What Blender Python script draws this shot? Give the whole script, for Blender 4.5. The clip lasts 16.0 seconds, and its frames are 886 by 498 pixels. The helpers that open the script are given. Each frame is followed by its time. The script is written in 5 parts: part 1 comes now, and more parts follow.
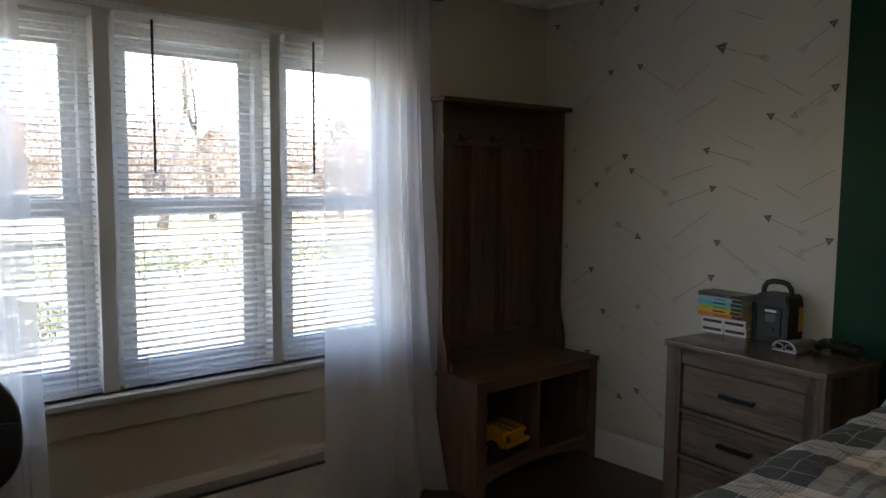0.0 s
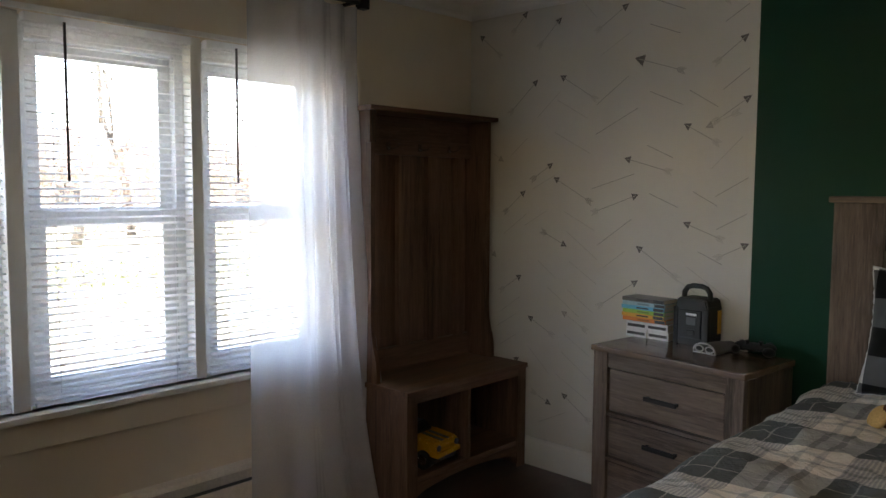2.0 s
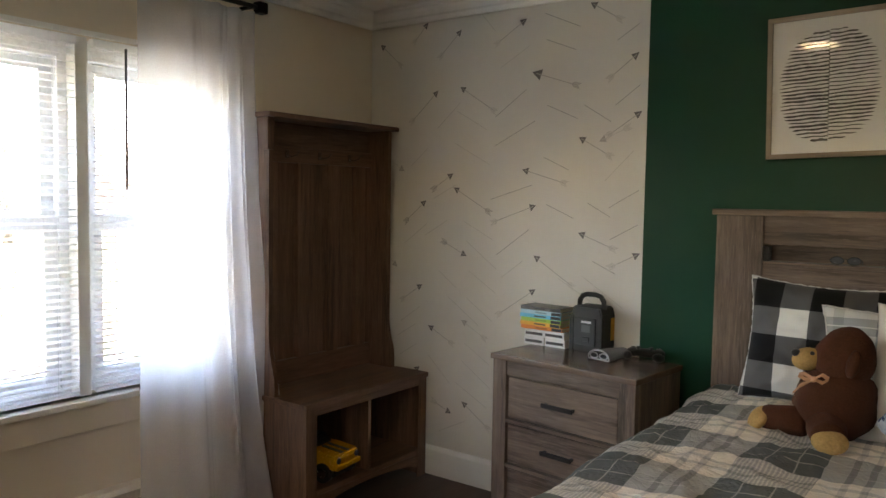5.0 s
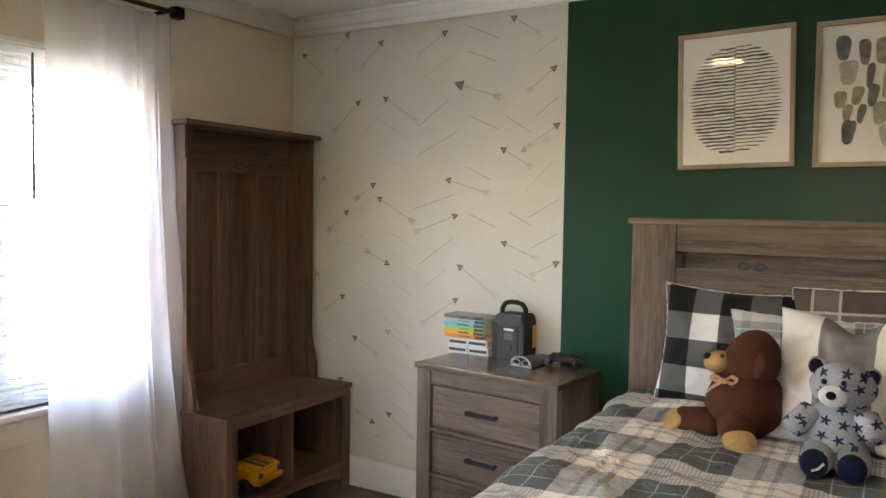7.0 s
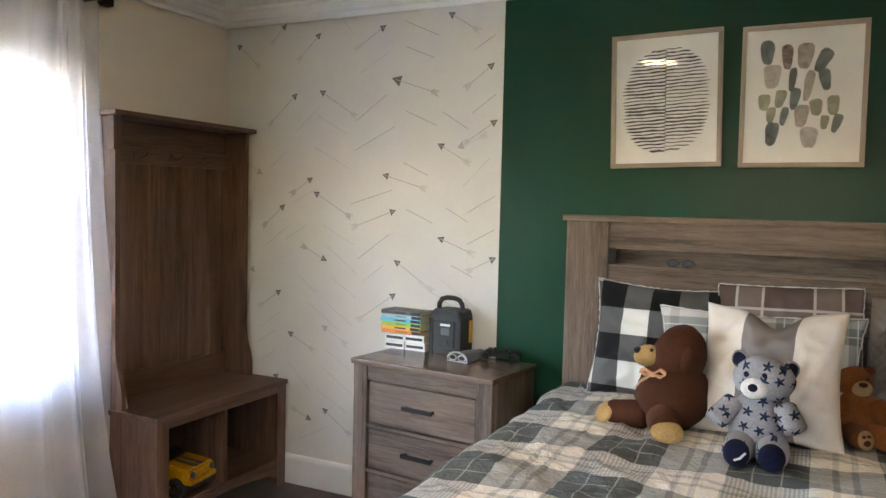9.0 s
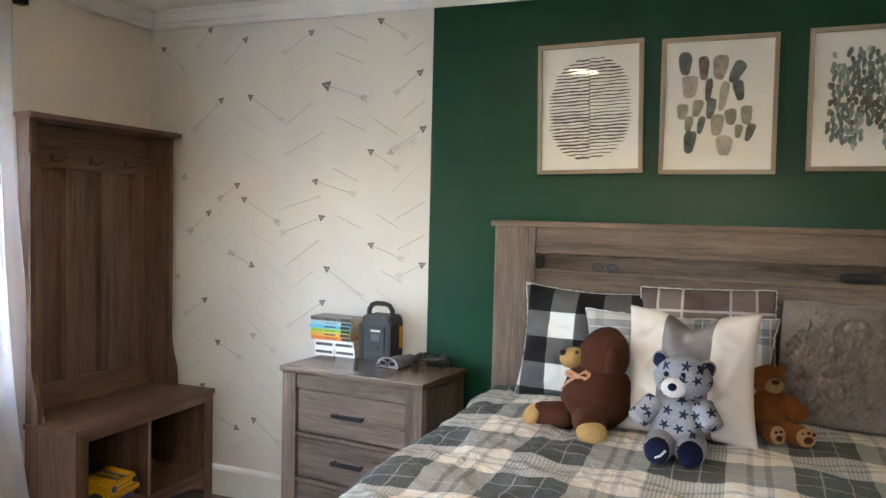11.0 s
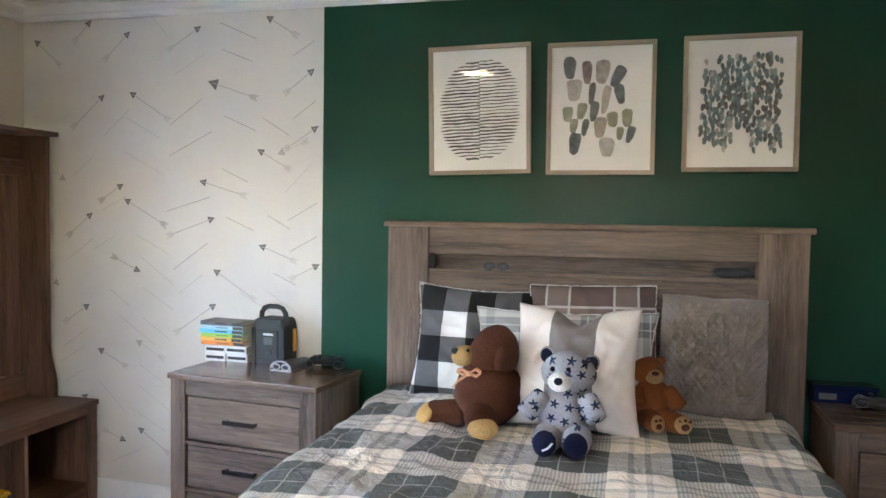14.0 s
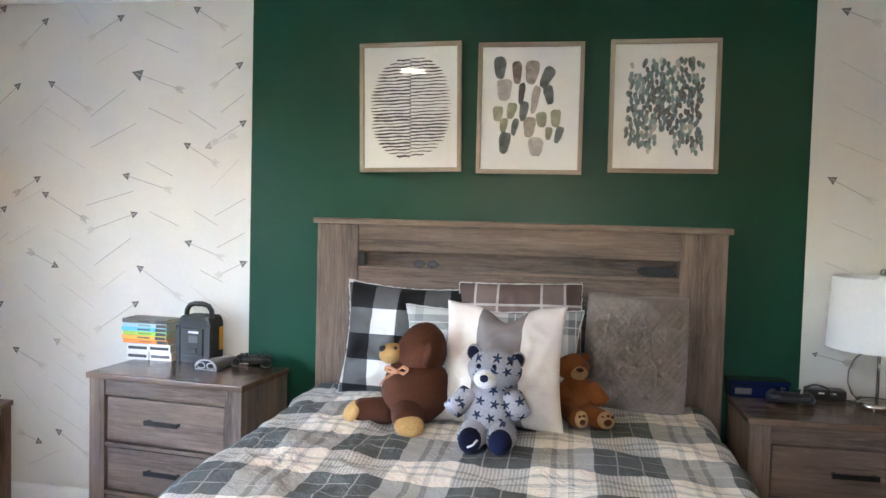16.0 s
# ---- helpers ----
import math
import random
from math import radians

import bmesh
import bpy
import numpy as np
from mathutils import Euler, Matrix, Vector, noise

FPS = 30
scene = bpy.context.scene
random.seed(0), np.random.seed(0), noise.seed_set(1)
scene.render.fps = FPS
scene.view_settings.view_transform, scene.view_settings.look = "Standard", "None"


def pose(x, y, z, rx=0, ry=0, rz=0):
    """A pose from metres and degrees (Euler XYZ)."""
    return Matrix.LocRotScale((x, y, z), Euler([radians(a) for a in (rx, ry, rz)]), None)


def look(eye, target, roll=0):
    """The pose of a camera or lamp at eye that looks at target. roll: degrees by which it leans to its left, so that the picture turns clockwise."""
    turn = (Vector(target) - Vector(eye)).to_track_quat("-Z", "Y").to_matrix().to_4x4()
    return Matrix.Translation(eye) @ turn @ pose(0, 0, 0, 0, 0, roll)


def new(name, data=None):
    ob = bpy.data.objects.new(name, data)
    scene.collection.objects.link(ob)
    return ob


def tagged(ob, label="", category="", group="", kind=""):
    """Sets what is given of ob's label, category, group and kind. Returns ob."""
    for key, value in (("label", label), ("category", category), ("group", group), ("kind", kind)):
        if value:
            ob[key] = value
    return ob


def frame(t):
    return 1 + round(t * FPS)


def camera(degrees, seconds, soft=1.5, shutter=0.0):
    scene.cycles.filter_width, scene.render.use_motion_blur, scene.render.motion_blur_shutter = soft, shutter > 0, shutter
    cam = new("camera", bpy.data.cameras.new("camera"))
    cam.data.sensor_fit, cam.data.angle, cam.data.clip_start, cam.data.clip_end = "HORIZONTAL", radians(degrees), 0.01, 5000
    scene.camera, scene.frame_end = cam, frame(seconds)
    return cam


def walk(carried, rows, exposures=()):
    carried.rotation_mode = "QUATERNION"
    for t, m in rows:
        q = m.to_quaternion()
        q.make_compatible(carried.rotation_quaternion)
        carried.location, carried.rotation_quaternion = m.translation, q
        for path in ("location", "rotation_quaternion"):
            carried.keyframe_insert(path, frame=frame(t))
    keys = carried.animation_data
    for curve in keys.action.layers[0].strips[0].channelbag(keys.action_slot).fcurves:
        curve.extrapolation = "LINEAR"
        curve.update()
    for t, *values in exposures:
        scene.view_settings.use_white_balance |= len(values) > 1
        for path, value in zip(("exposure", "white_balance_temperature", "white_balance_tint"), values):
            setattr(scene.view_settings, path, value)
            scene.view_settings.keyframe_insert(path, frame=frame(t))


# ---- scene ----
cam = camera(60.04, 16.0)
PATH = [
    (0.0, 0.006, -0.021, 1.463, 49.32, -5.46, -0.51),
    (0.5, 0.009, -0.013, 1.448, 47.91, -5.05, -0.46),
    (1.0, 0.010, -0.021, 1.450, 46.80, -4.88, -0.64),
    (1.5, 0.007, -0.018, 1.451, 45.58, -4.62, -0.74),
    (2.0, -0.004, -0.018, 1.449, 43.87, -4.53, -0.34),
    (2.5, -0.005, -0.012, 1.451, 42.96, -4.47, -0.45),
    (3.0, -0.007, -0.012, 1.443, 41.38, -4.51, -0.64),
    (3.5, -0.005, -0.007, 1.445, 40.20, -4.37, -0.39),
    (4.0, -0.010, -0.013, 1.452, 39.05, -4.15, -0.65),
    (6.5, -0.013, -0.015, 1.448, 32.11, -3.20, -0.75),
    (7.0, -0.008, -0.017, 1.451, 30.72, -2.99, -0.87),
    (7.5, -0.006, -0.020, 1.450, 29.61, -2.93, -1.06),
    (8.0, 0.001, -0.016, 1.449, 28.63, -2.83, -0.93),
    (8.5, 0.002, -0.018, 1.453, 27.26, -2.99, -1.18),
    (9.0, 0.003, -0.016, 1.455, 26.22, -3.28, -1.35),
    (11.5, 0.031, -0.018, 1.452, 19.94, -2.49, -1.49),
    (12.0, 0.039, -0.015, 1.455, 18.71, -2.49, -1.64),
    (12.5, 0.048, -0.007, 1.453, 17.68, -2.83, -1.19),
    (13.0, 0.055, -0.003, 1.452, 16.54, -2.66, -0.81),
    (13.5, 0.059, -0.010, 1.454, 15.31, -2.48, -0.77),
    (14.0, 0.064, -0.012, 1.459, 14.01, -2.61, -0.91),
    (14.5, 0.070, -0.011, 1.454, 12.90, -2.65, -1.03),
    (15.0, 0.080, -0.009, 1.455, 11.78, -2.62, -1.47),
    (15.5, 0.084, -0.009, 1.455, 10.59, -2.81, -1.75),
    (16.0, 0.096, -0.005, 1.461, 9.40, -2.72, -1.52),
]
EXPOSURES = [(0.0, 3.24, 6850, 11), (1.5, 3.66, 7000, 13), (3.0, 4.25, 7370, 12), (4.0, 4.47, 7570, 12), (6.5, 5.32, 7340, 13), (8.0, 5.78, 7340, 13),
             (9.0, 5.8, 6780, 12), (11.5, 6.0, 6430, 11), (13.5, 6.06, 6130, 13), (15.5, 6.15, 5990, 13), (16.0, 6.3, 5960, 13)]
walk(cam, [(t, pose(x, y, z, 90 + p, r, w)) for t, x, y, z, w, p, r in PATH], EXPOSURES)

# ---- light: a pale sky through the windows and one warm ceiling lamp ----
world = bpy.data.worlds.new("sky")
scene.world = world
world.use_nodes = True
wn = world.node_tree
sky = wn.nodes.new("ShaderNodeTexSky")
sky.sky_type = "NISHITA"
sky.sun_disc = False
sky.sun_elevation = radians(48)
sky.sun_rotation = radians(150)
sky.air_density, sky.dust_density = 1.0, 2.0
wn.links.new(sky.outputs[0], wn.nodes["Background"].inputs[0])
wn.nodes["Background"].inputs[1].default_value = 0.15

sun_data = bpy.data.lights.new("sun", "SUN")
sun_data.energy, sun_data.angle, sun_data.color = 3.0, radians(12), (1.0, 0.96, 0.9)
sun = new("sun", sun_data)
sun.matrix_world = look((3, 6, 9), (0, 0, 0))


# ---- mesh helpers ----
def bm_box(bm, x0, x1, y0, y1, z0, z1, bevel=0.0, mi=0):
    b = bmesh.new() if bevel else bm
    vs = [b.verts.new((x, y, z)) for z in (z0, z1) for y in (y0, y1) for x in (x0, x1)]
    fs = [b.faces.new([vs[i] for i in q]) for q in
          ((0, 2, 3, 1), (4, 5, 7, 6), (0, 1, 5, 4), (2, 6, 7, 3), (0, 4, 6, 2), (1, 3, 7, 5))]
    for f in fs:
        f.material_index = mi
    if bevel:
        bmesh.ops.bevel(b, geom=list(b.edges), offset=bevel, segments=2, affect="EDGES", profile=0.6)
        for f in b.faces:
            f.material_index = mi
        append(bm, b)
    return bm


def append(bm, other, m=None):
    """Moves all of other, placed by m, into bm."""
    if m is not None:
        other.transform(m)
    mesh = bpy.data.meshes.new("piece")
    other.to_mesh(mesh)
    other.free()
    bm.from_mesh(mesh)
    bpy.data.meshes.remove(mesh)
    return bm


def bm_cyl(bm, r0, r1, z0, z1, n=24, m=None, cap=True, mi=0):
    b = bmesh.new()
    bmesh.ops.create_cone(b, cap_ends=cap, segments=n, radius1=r0, radius2=r1, depth=z1 - z0,
                          matrix=Matrix.Translation((0, 0, (z0 + z1) / 2)))
    for f in b.faces:
        f.material_index = mi
        f.smooth = len(f.verts) == 4
    return append(bm, b, m)


def bm_ball(bm, centre, radii, m=None, mi=0, seg=24, wob=0.0):
    """An ellipsoid, turned by m about its centre, a little uneven by wob."""
    b = bmesh.new()
    bmesh.ops.create_uvsphere(b, u_segments=seg, v_segments=max(8, seg * 2 // 3), radius=1)
    for v in b.verts:
        k = 1 + wob * noise.noise(v.co * 2.1 + Vector(centre) * 9)
        v.co = Vector((v.co.x * radii[0] * k, v.co.y * radii[1] * k, v.co.z * radii[2] * k))
    for f in b.faces:
        f.material_index = mi
        f.smooth = True
    return append(bm, b, Matrix.Translation(centre) @ (m or Matrix()))


def bm_lathe(bm, profile, n=32, mi=0):
    """A turned form from (radius, height) pairs."""
    rings = []
    for r, z in profile:
        rings.append([bm.verts.new((r * math.cos(2 * math.pi * i / n), r * math.sin(2 * math.pi * i / n), z)) for i in range(n)])
    for a, b in zip(rings, rings[1:]):
        for i in range(n):
            f = bm.faces.new((a[i], a[(i + 1) % n], b[(i + 1) % n], b[i]))
            f.smooth, f.material_index = True, mi
    return bm


def bm_tube(bm, points, r, n=8, mi=0):
    """A round bar along points."""
    rings = []
    pts = [Vector(p) for p in points]
    for i, p in enumerate(pts):
        d = (pts[min(i + 1, len(pts) - 1)] - pts[max(i - 1, 0)]).normalized()
        q = d.to_track_quat("Z", "Y")
        rr = r[i] if isinstance(r, (list, tuple)) else r
        rings.append([bm.verts.new(p + q @ Vector((rr * math.cos(2 * math.pi * k / n), rr * math.sin(2 * math.pi * k / n), 0))) for k in range(n)])
    for a, b in zip(rings, rings[1:]):
        for k in range(n):
            f = bm.faces.new((a[k], a[(k + 1) % n], b[(k + 1) % n], b[k]))
            f.smooth, f.material_index = True, mi
    for ring in (list(reversed(rings[0])), rings[-1]):
        bm.faces.new(ring).material_index = mi
    return bm


def bm_prism(bm, outline, depth, axis="y", at=0.0, mi=0):
    """A flat outline of (u, v) pairs given depth along an axis: y -> (u, at, v), x -> (at, u, v), z -> (u, v, at)."""
    def put(u, v, d):
        return {"y": (u, d, v), "x": (d, u, v), "z": (u, v, d)}[axis]
    a = [bm.verts.new(put(u, v, at)) for u, v in outline]
    b = [bm.verts.new(put(u, v, at + depth)) for u, v in outline]
    n = len(a)
    fs = [bm.faces.new(a), bm.faces.new(list(reversed(b)))]
    for i in range(n):
        fs.append(bm.faces.new((a[i], b[i], b[(i + 1) % n], a[(i + 1) % n])))
    for f in fs:
        f.material_index = mi
    bmesh.ops.recalc_face_normals(bm, faces=fs)
    return bm


def mesh_of(bm, name, *mats):
    mesh = bpy.data.meshes.new(name)
    bm.to_mesh(mesh)
    bm.free()
    for m in mats:
        mesh.materials.append(m)
    return mesh


def part(name, bm, mat, parent=None, label="", m=None):
    mats = mat if isinstance(mat, (list, tuple)) else (mat,)
    ob = new(name, mesh_of(bm, name, *mats) if isinstance(bm, bmesh.types.BMesh) else bm)
    if parent is not None:
        ob.parent = parent
    if m is not None:
        ob.matrix_basis = m
    if label:
        tagged(ob, label)
    return ob


def thing(name, label, category, m=None, group="", kind=""):
    ob = new(name)
    ob.empty_display_size = 0.05
    if m is not None:
        ob.matrix_basis = m
    return tagged(ob, label, category, group, kind)


def one(name, bm, mat, label, category, m=None, group="", kind=""):
    """A thing that is a single mesh."""
    return tagged(part(name, bm, mat, None, "", m), label, category, group, kind)


def box(*a, bevel=0.0):
    return bm_box(bmesh.new(), *a, bevel=bevel)


# ---- materials ----
class Nodes:
    """A short way to write node materials."""

    def __init__(self, name):
        self.mat = bpy.data.materials.new(name)
        self.mat.use_nodes = True
        self.tree = self.mat.node_tree
        self.bsdf = self.tree.nodes["Principled BSDF"]

    def node(self, kind, op=None, **sockets):
        n = self.tree.nodes.new(kind)
        if op:
            n.operation = op
        for k, v in sockets.items():
            self.put(n.inputs[k.replace("_", " ")], v)
        return n

    def put(self, socket, v):
        if isinstance(v, bpy.types.NodeSocket):
            self.tree.links.new(v, socket)
        else:
            socket.default_value = v

    def math(self, op, a, b=0.0, c=0.0):
        n = self.tree.nodes.new("ShaderNodeMath")
        n.operation = op
        for s, v in zip(n.inputs, (a, b, c)):
            self.put(s, v)
        return n.outputs[0]

    def coords(self, scale=(1, 1, 1), space="Object", vary=True):
        co = self.tree.nodes.new("ShaderNodeTexCoord").outputs[space]
        mp = self.tree.nodes.new("ShaderNodeMapping")
        mp.inputs["Scale"].default_value = scale
        self.put(mp.inputs["Vector"], co)
        if vary:
            info = self.tree.nodes.new("ShaderNodeObjectInfo")
            mul = self.node("ShaderNodeVectorMath", "SCALE", Scale=37.0)
            comb = self.node("ShaderNodeCombineXYZ", None, X=info.outputs["Random"], Y=info.outputs["Random"], Z=info.outputs["Random"])
            self.put(mul.inputs[0], comb.outputs[0])
            self.put(mp.inputs["Location"], mul.outputs[0])
        return mp.outputs[0]

    def noise(self, co, scale, detail=4.0, rough=0.55, dist=0.0):
        return self.node("ShaderNodeTexNoise", None, Vector=co, Scale=scale, Detail=detail, Roughness=rough, Distortion=dist).outputs[0]

    def ramp(self, fac, *stops):
        n = self.tree.nodes.new("ShaderNodeValToRGB")
        el = n.color_ramp.elements
        while len(el) < len(stops):
            el.new(0.5)
        for e, (p, c) in zip(el, stops):
            e.position, e.color = p, (*c, 1.0) if len(c) == 3 else c
        self.put(n.inputs[0], fac)
        return n.outputs[0]

    def mix(self, fac, a, b, blend="MIX"):
        n = self.tree.nodes.new("ShaderNodeMix")
        n.data_type, n.blend_type = "RGBA", blend
        for s, v in ((n.inputs[0], fac), (n.inputs[6], a), (n.inputs[7], b)):
            self.put(s, (*v, 1.0) if isinstance(v, tuple) and len(v) == 3 else v)
        return n.outputs[2]

    def bump(self, height, strength=0.2, distance=0.01):
        n = self.node("ShaderNodeBump", None, Height=height, Strength=strength, Distance=distance)
        self.put(self.bsdf.inputs["Normal"], n.outputs[0])

    def done(self, colour, rough=0.6, metal=0.0, spec=0.5):
        self.put(self.bsdf.inputs["Base Color"], (*colour, 1.0) if isinstance(colour, tuple) and len(colour) == 3 else colour)
        self.put(self.bsdf.inputs["Roughness"], rough)
        self.put(self.bsdf.inputs["Metallic"], metal)
        self.put(self.bsdf.inputs["Specular IOR Level"], spec)
        return self.mat


def lighter(c, k):
    return tuple(min(1.0, v * k) for v in c)


def paint(name, colour, rough=0.6, relief=0.05, mottle=0.06, spec=0.5):
    """Rolled wall paint: faint orange peel and slow uneven tone."""
    n = Nodes(name)
    co = n.coords(vary=False)
    slow = n.noise(co, 1.7, 3)
    fine = n.math("ADD", n.noise(co, 140, 2), n.math("MULTIPLY", n.noise(co, 22, 3), 1.5))
    col = n.ramp(slow, (0.3, lighter(colour, 1 - mottle)), (0.7, lighter(colour, 1 + mottle)))
    n.bump(fine, relief, 0.002)
    return n.done(col, n.math("ADD", n.math("MULTIPLY", slow, 0.12), rough - 0.06), 0, spec)


def wood(name, colour, grain="x", contrast=0.35, rough=0.5):
    """Weathered oak laminate with long cathedral grain and pale limed pores along one axis."""
    n = Nodes(name)
    along, across = 1.5, 22.0
    s = {"x": (along, across, across), "y": (across, along, across), "z": (across, across, along)}[grain]
    co = n.coords(s)
    big = n.noise(co, 0.5, 3, 0.5, 0.9)
    lines = n.noise(co, 2.6, 6, 0.72, 0.5)
    pores = n.noise(co, 8.0, 4, 0.65, 0.2)
    t = n.math("ADD", n.math("MULTIPLY", big, 0.5), n.math("MULTIPLY", lines, 0.5))
    warm = (colour[0] * 1.0, colour[1] * 0.93, colour[2] * 0.87)
    col = n.ramp(t, (0.38, lighter(warm, 1 - contrast)), (0.47, lighter(colour, 0.92)), (0.53, lighter(colour, 1.1)), (0.63, lighter(colour, 1 + contrast * 1.1)))
    pale = tuple(min(0.6, c * 1.35 + 0.035) for c in colour)
    col = n.mix(n.ramp(pores, (0.54, (0, 0, 0)), (0.66, (contrast * 0.9,) * 3)), col, pale)
    col = n.mix(n.ramp(pores, (0.32, (contrast * 0.9,) * 3), (0.43, (0, 0, 0))), col, lighter(warm, 0.5))
    n.bump(n.math("ADD", lines, pores), 0.18, 0.002)
    return n.done(col, n.math("ADD", n.math("MULTIPLY", lines, 0.25), rough - 0.12), 0, 0.4)


def cloth(name, colour, weave=420.0, mottle=0.08, rough=0.9, sheen=0.2):
    n = Nodes(name)
    co = n.coords()
    t = n.noise(co, 9, 4)
    f = n.noise(co, weave, 2)
    col = n.mix(0.25, n.ramp(t, (0.3, lighter(colour, 1 - mottle)), (0.7, lighter(colour, 1 + mottle))), n.ramp(f, (0.3, lighter(colour, 0.8)), (0.7, lighter(colour, 1.15))))
    n.bump(f, 0.25, 0.002)
    n.put(n.bsdf.inputs["Sheen Weight"], sheen * 0.2)
    return n.done(col, rough, 0, 0.2)


def plush(name, colour, scale=160.0):
    """Short pile fur."""
    n = Nodes(name)
    co = n.coords()
    t = n.noise(co, 14, 4)
    f = n.noise(co, scale, 4, 0.7)
    col = n.mix(0.5, n.ramp(t, (0.3, lighter(colour, 0.8)), (0.7, lighter(colour, 1.2))), n.ramp(f, (0.3, lighter(colour, 0.6)), (0.7, lighter(colour, 1.35))))
    n.bump(n.math("ADD", f, t), 0.7, 0.006)
    n.put(n.bsdf.inputs["Sheen Weight"], 0.04)
    return n.done(col, 0.95, 0, 0.1)


def plain(name, colour, rough=0.45, metal=0.0, relief=0.05, scale=60.0):
    """Moulded plastic or metal with faint wear."""
    n = Nodes(name)
    co = n.coords()
    t = n.noise(co, scale, 3)
    col = n.ramp(t, (0.25, lighter(colour, 0.9)), (0.75, lighter(colour, 1.1)))
    n.bump(t, relief, 0.001)
    return n.done(col, n.math("ADD", n.math("MULTIPLY", t, 0.15), rough - 0.07), metal)


def bands(n, u, edges):
    """1 inside any of the (from, to) stretches of u, else 0."""
    total = None
    for a, b in edges:
        m = n.math("MULTIPLY", n.math("GREATER_THAN", u, a), n.math("LESS_THAN", u, b))
        total = m if total is None else n.math("MAXIMUM", total, m)
    return total


def woven(name, period, dark, half, pin, colours, axes="xy", shift=(0.0, 0.0), space="Object", mottle=0.1, wobble=0.006, rib=0.0, pins_at=0.6, crease=0.0):
    """A woven check. In each period of warp and weft: dark and half-dark bands and fine pale lines;
    colours: pale, half, dark, line."""
    n = Nodes(name)
    co = n.coords(space=space, vary=False)
    sep = n.node("ShaderNodeSeparateXYZ", None, Vector=co)
    pale, mid, deep, line = colours
    tones, pins = [], []
    for ax, sh in zip(axes, shift):
        wob = n.math("MULTIPLY", n.math("SUBTRACT", n.noise(co, 6.0, 2), 0.5), wobble)
        raw = n.math("ADD", n.math("ADD", sep.outputs[ax.upper()], wob), 20.0 * period + sh)
        u = n.math("DIVIDE", n.math("MODULO", raw, period), period)
        t = n.math("MULTIPLY", bands(n, u, dark), 1.0)
        if half:
            t = n.math("ADD", t, n.math("MULTIPLY", bands(n, u, half), 0.5))
        tones.append(t)
        if pin:
            pins.append(bands(n, u, pin))
    s = n.math("MULTIPLY", n.math("ADD", tones[0], tones[1]), 0.5)
    col = n.ramp(s, (0.0, pale), (0.5, mid), (1.0, deep))
    if rib:
        # where dark warp crosses pale weft the threads show as fine lines
        fine = n.math("SINE", n.math("MULTIPLY", sep.outputs[axes[0].upper()], 6.2832 / rib))
        cross = n.math("MULTIPLY", tones[0], n.math("SUBTRACT", 1.0, tones[1]))
        col = n.mix(n.math("MULTIPLY", n.math("MULTIPLY", cross, n.math("GREATER_THAN", fine, 0.2)), 0.45), col, pale)
    if pin:
        col = n.mix(n.math("MULTIPLY", n.math("MAXIMUM", pins[0], pins[1]), pins_at), col, line)
    stain = n.noise(co, 7, 4)
    col = n.mix(1.0, col, n.ramp(stain, (0.25, (1 - mottle,) * 3), (0.75, (1.0, 1.0, 1.0))), "MULTIPLY")
    fine = n.noise(co, 380, 2)
    if crease:
        fold = n.math("ABSOLUTE", n.math("SUBTRACT", n.noise(co, 13, 3, 0.55, 1.2), 0.5))
        puff = n.math("ABSOLUTE", n.math("SUBTRACT", n.noise(co, 34, 2, 0.5, 0.6), 0.5))
        tall = n.math("ADD", n.math("MULTIPLY", n.math("MINIMUM", fold, 0.09), 6.0), n.math("MULTIPLY", puff, 1.2))
        n.bump(n.math("ADD", tall, n.math("MULTIPLY", fine, 0.1)), crease, 0.02)
    else:
        n.bump(fine, 0.25, 0.002)
    n.put(n.bsdf.inputs["Sheen Weight"], 0.03)
    return n.done(col, 0.9, 0, 0.2)


OAK = (0.137, 0.092, 0.064)
M_OAK_X = wood("grey_oak_x", OAK, "x", 0.6)
M_OAK_Y = wood("grey_oak_y", OAK, "y", 0.5)
M_OAK_Z = wood("grey_oak_z", OAK, "z", 0.6)
HALL = (0.126, 0.066, 0.040)
M_HALL_Y = wood("brown_oak_y", HALL, "y", 0.45)
M_HALL_Z = wood("brown_oak_z", HALL, "z", 0.55)
M_CREAM = paint("cream_wall_paint", (0.70, 0.665, 0.60), 0.7)
# dark tone chosen for the unseen east wall to hold down bounced fill
M_UNSEEN_DARK = paint("fill_cutting_taupe", (0.29, 0.235, 0.185), 0.75)
# light beige assumed for the unseen south wall, to bounce warm fill
M_REAR = paint("bounce_beige_paint", (0.58, 0.475, 0.375), 0.75)
M_WEST = paint("warm_cream_wall_paint", (0.72, 0.63, 0.50), 0.7)
M_GREEN = paint("deep_green_wall_paint", (0.0078, 0.050, 0.0275), 0.36, 0.25, 0.10, 0.22)
M_WHITE = paint("white_trim_paint", (0.82, 0.81, 0.78), 0.4, 0.03)
M_CEIL = paint("white_ceiling_paint", (0.85, 0.84, 0.81), 0.8)
M_SASH = plain("white_vinyl", (0.85, 0.86, 0.87), 0.35)


def slat_vinyl():
    """Thin white vinyl that lets a little daylight through."""
    n = Nodes("white_slat_vinyl")
    tl = n.node("ShaderNodeBsdfTranslucent", None, Color=(0.93, 0.94, 0.95, 1))
    n.done((0.88, 0.88, 0.89), 0.4)
    mx = n.tree.nodes.new("ShaderNodeMixShader")
    mx.inputs[0].default_value = 0.62
    n.tree.links.new(n.bsdf.outputs[0], mx.inputs[1]), n.tree.links.new(tl.outputs[0], mx.inputs[2])
    n.tree.links.new(mx.outputs[0], n.tree.nodes["Material Output"].inputs[0])
    return n.mat


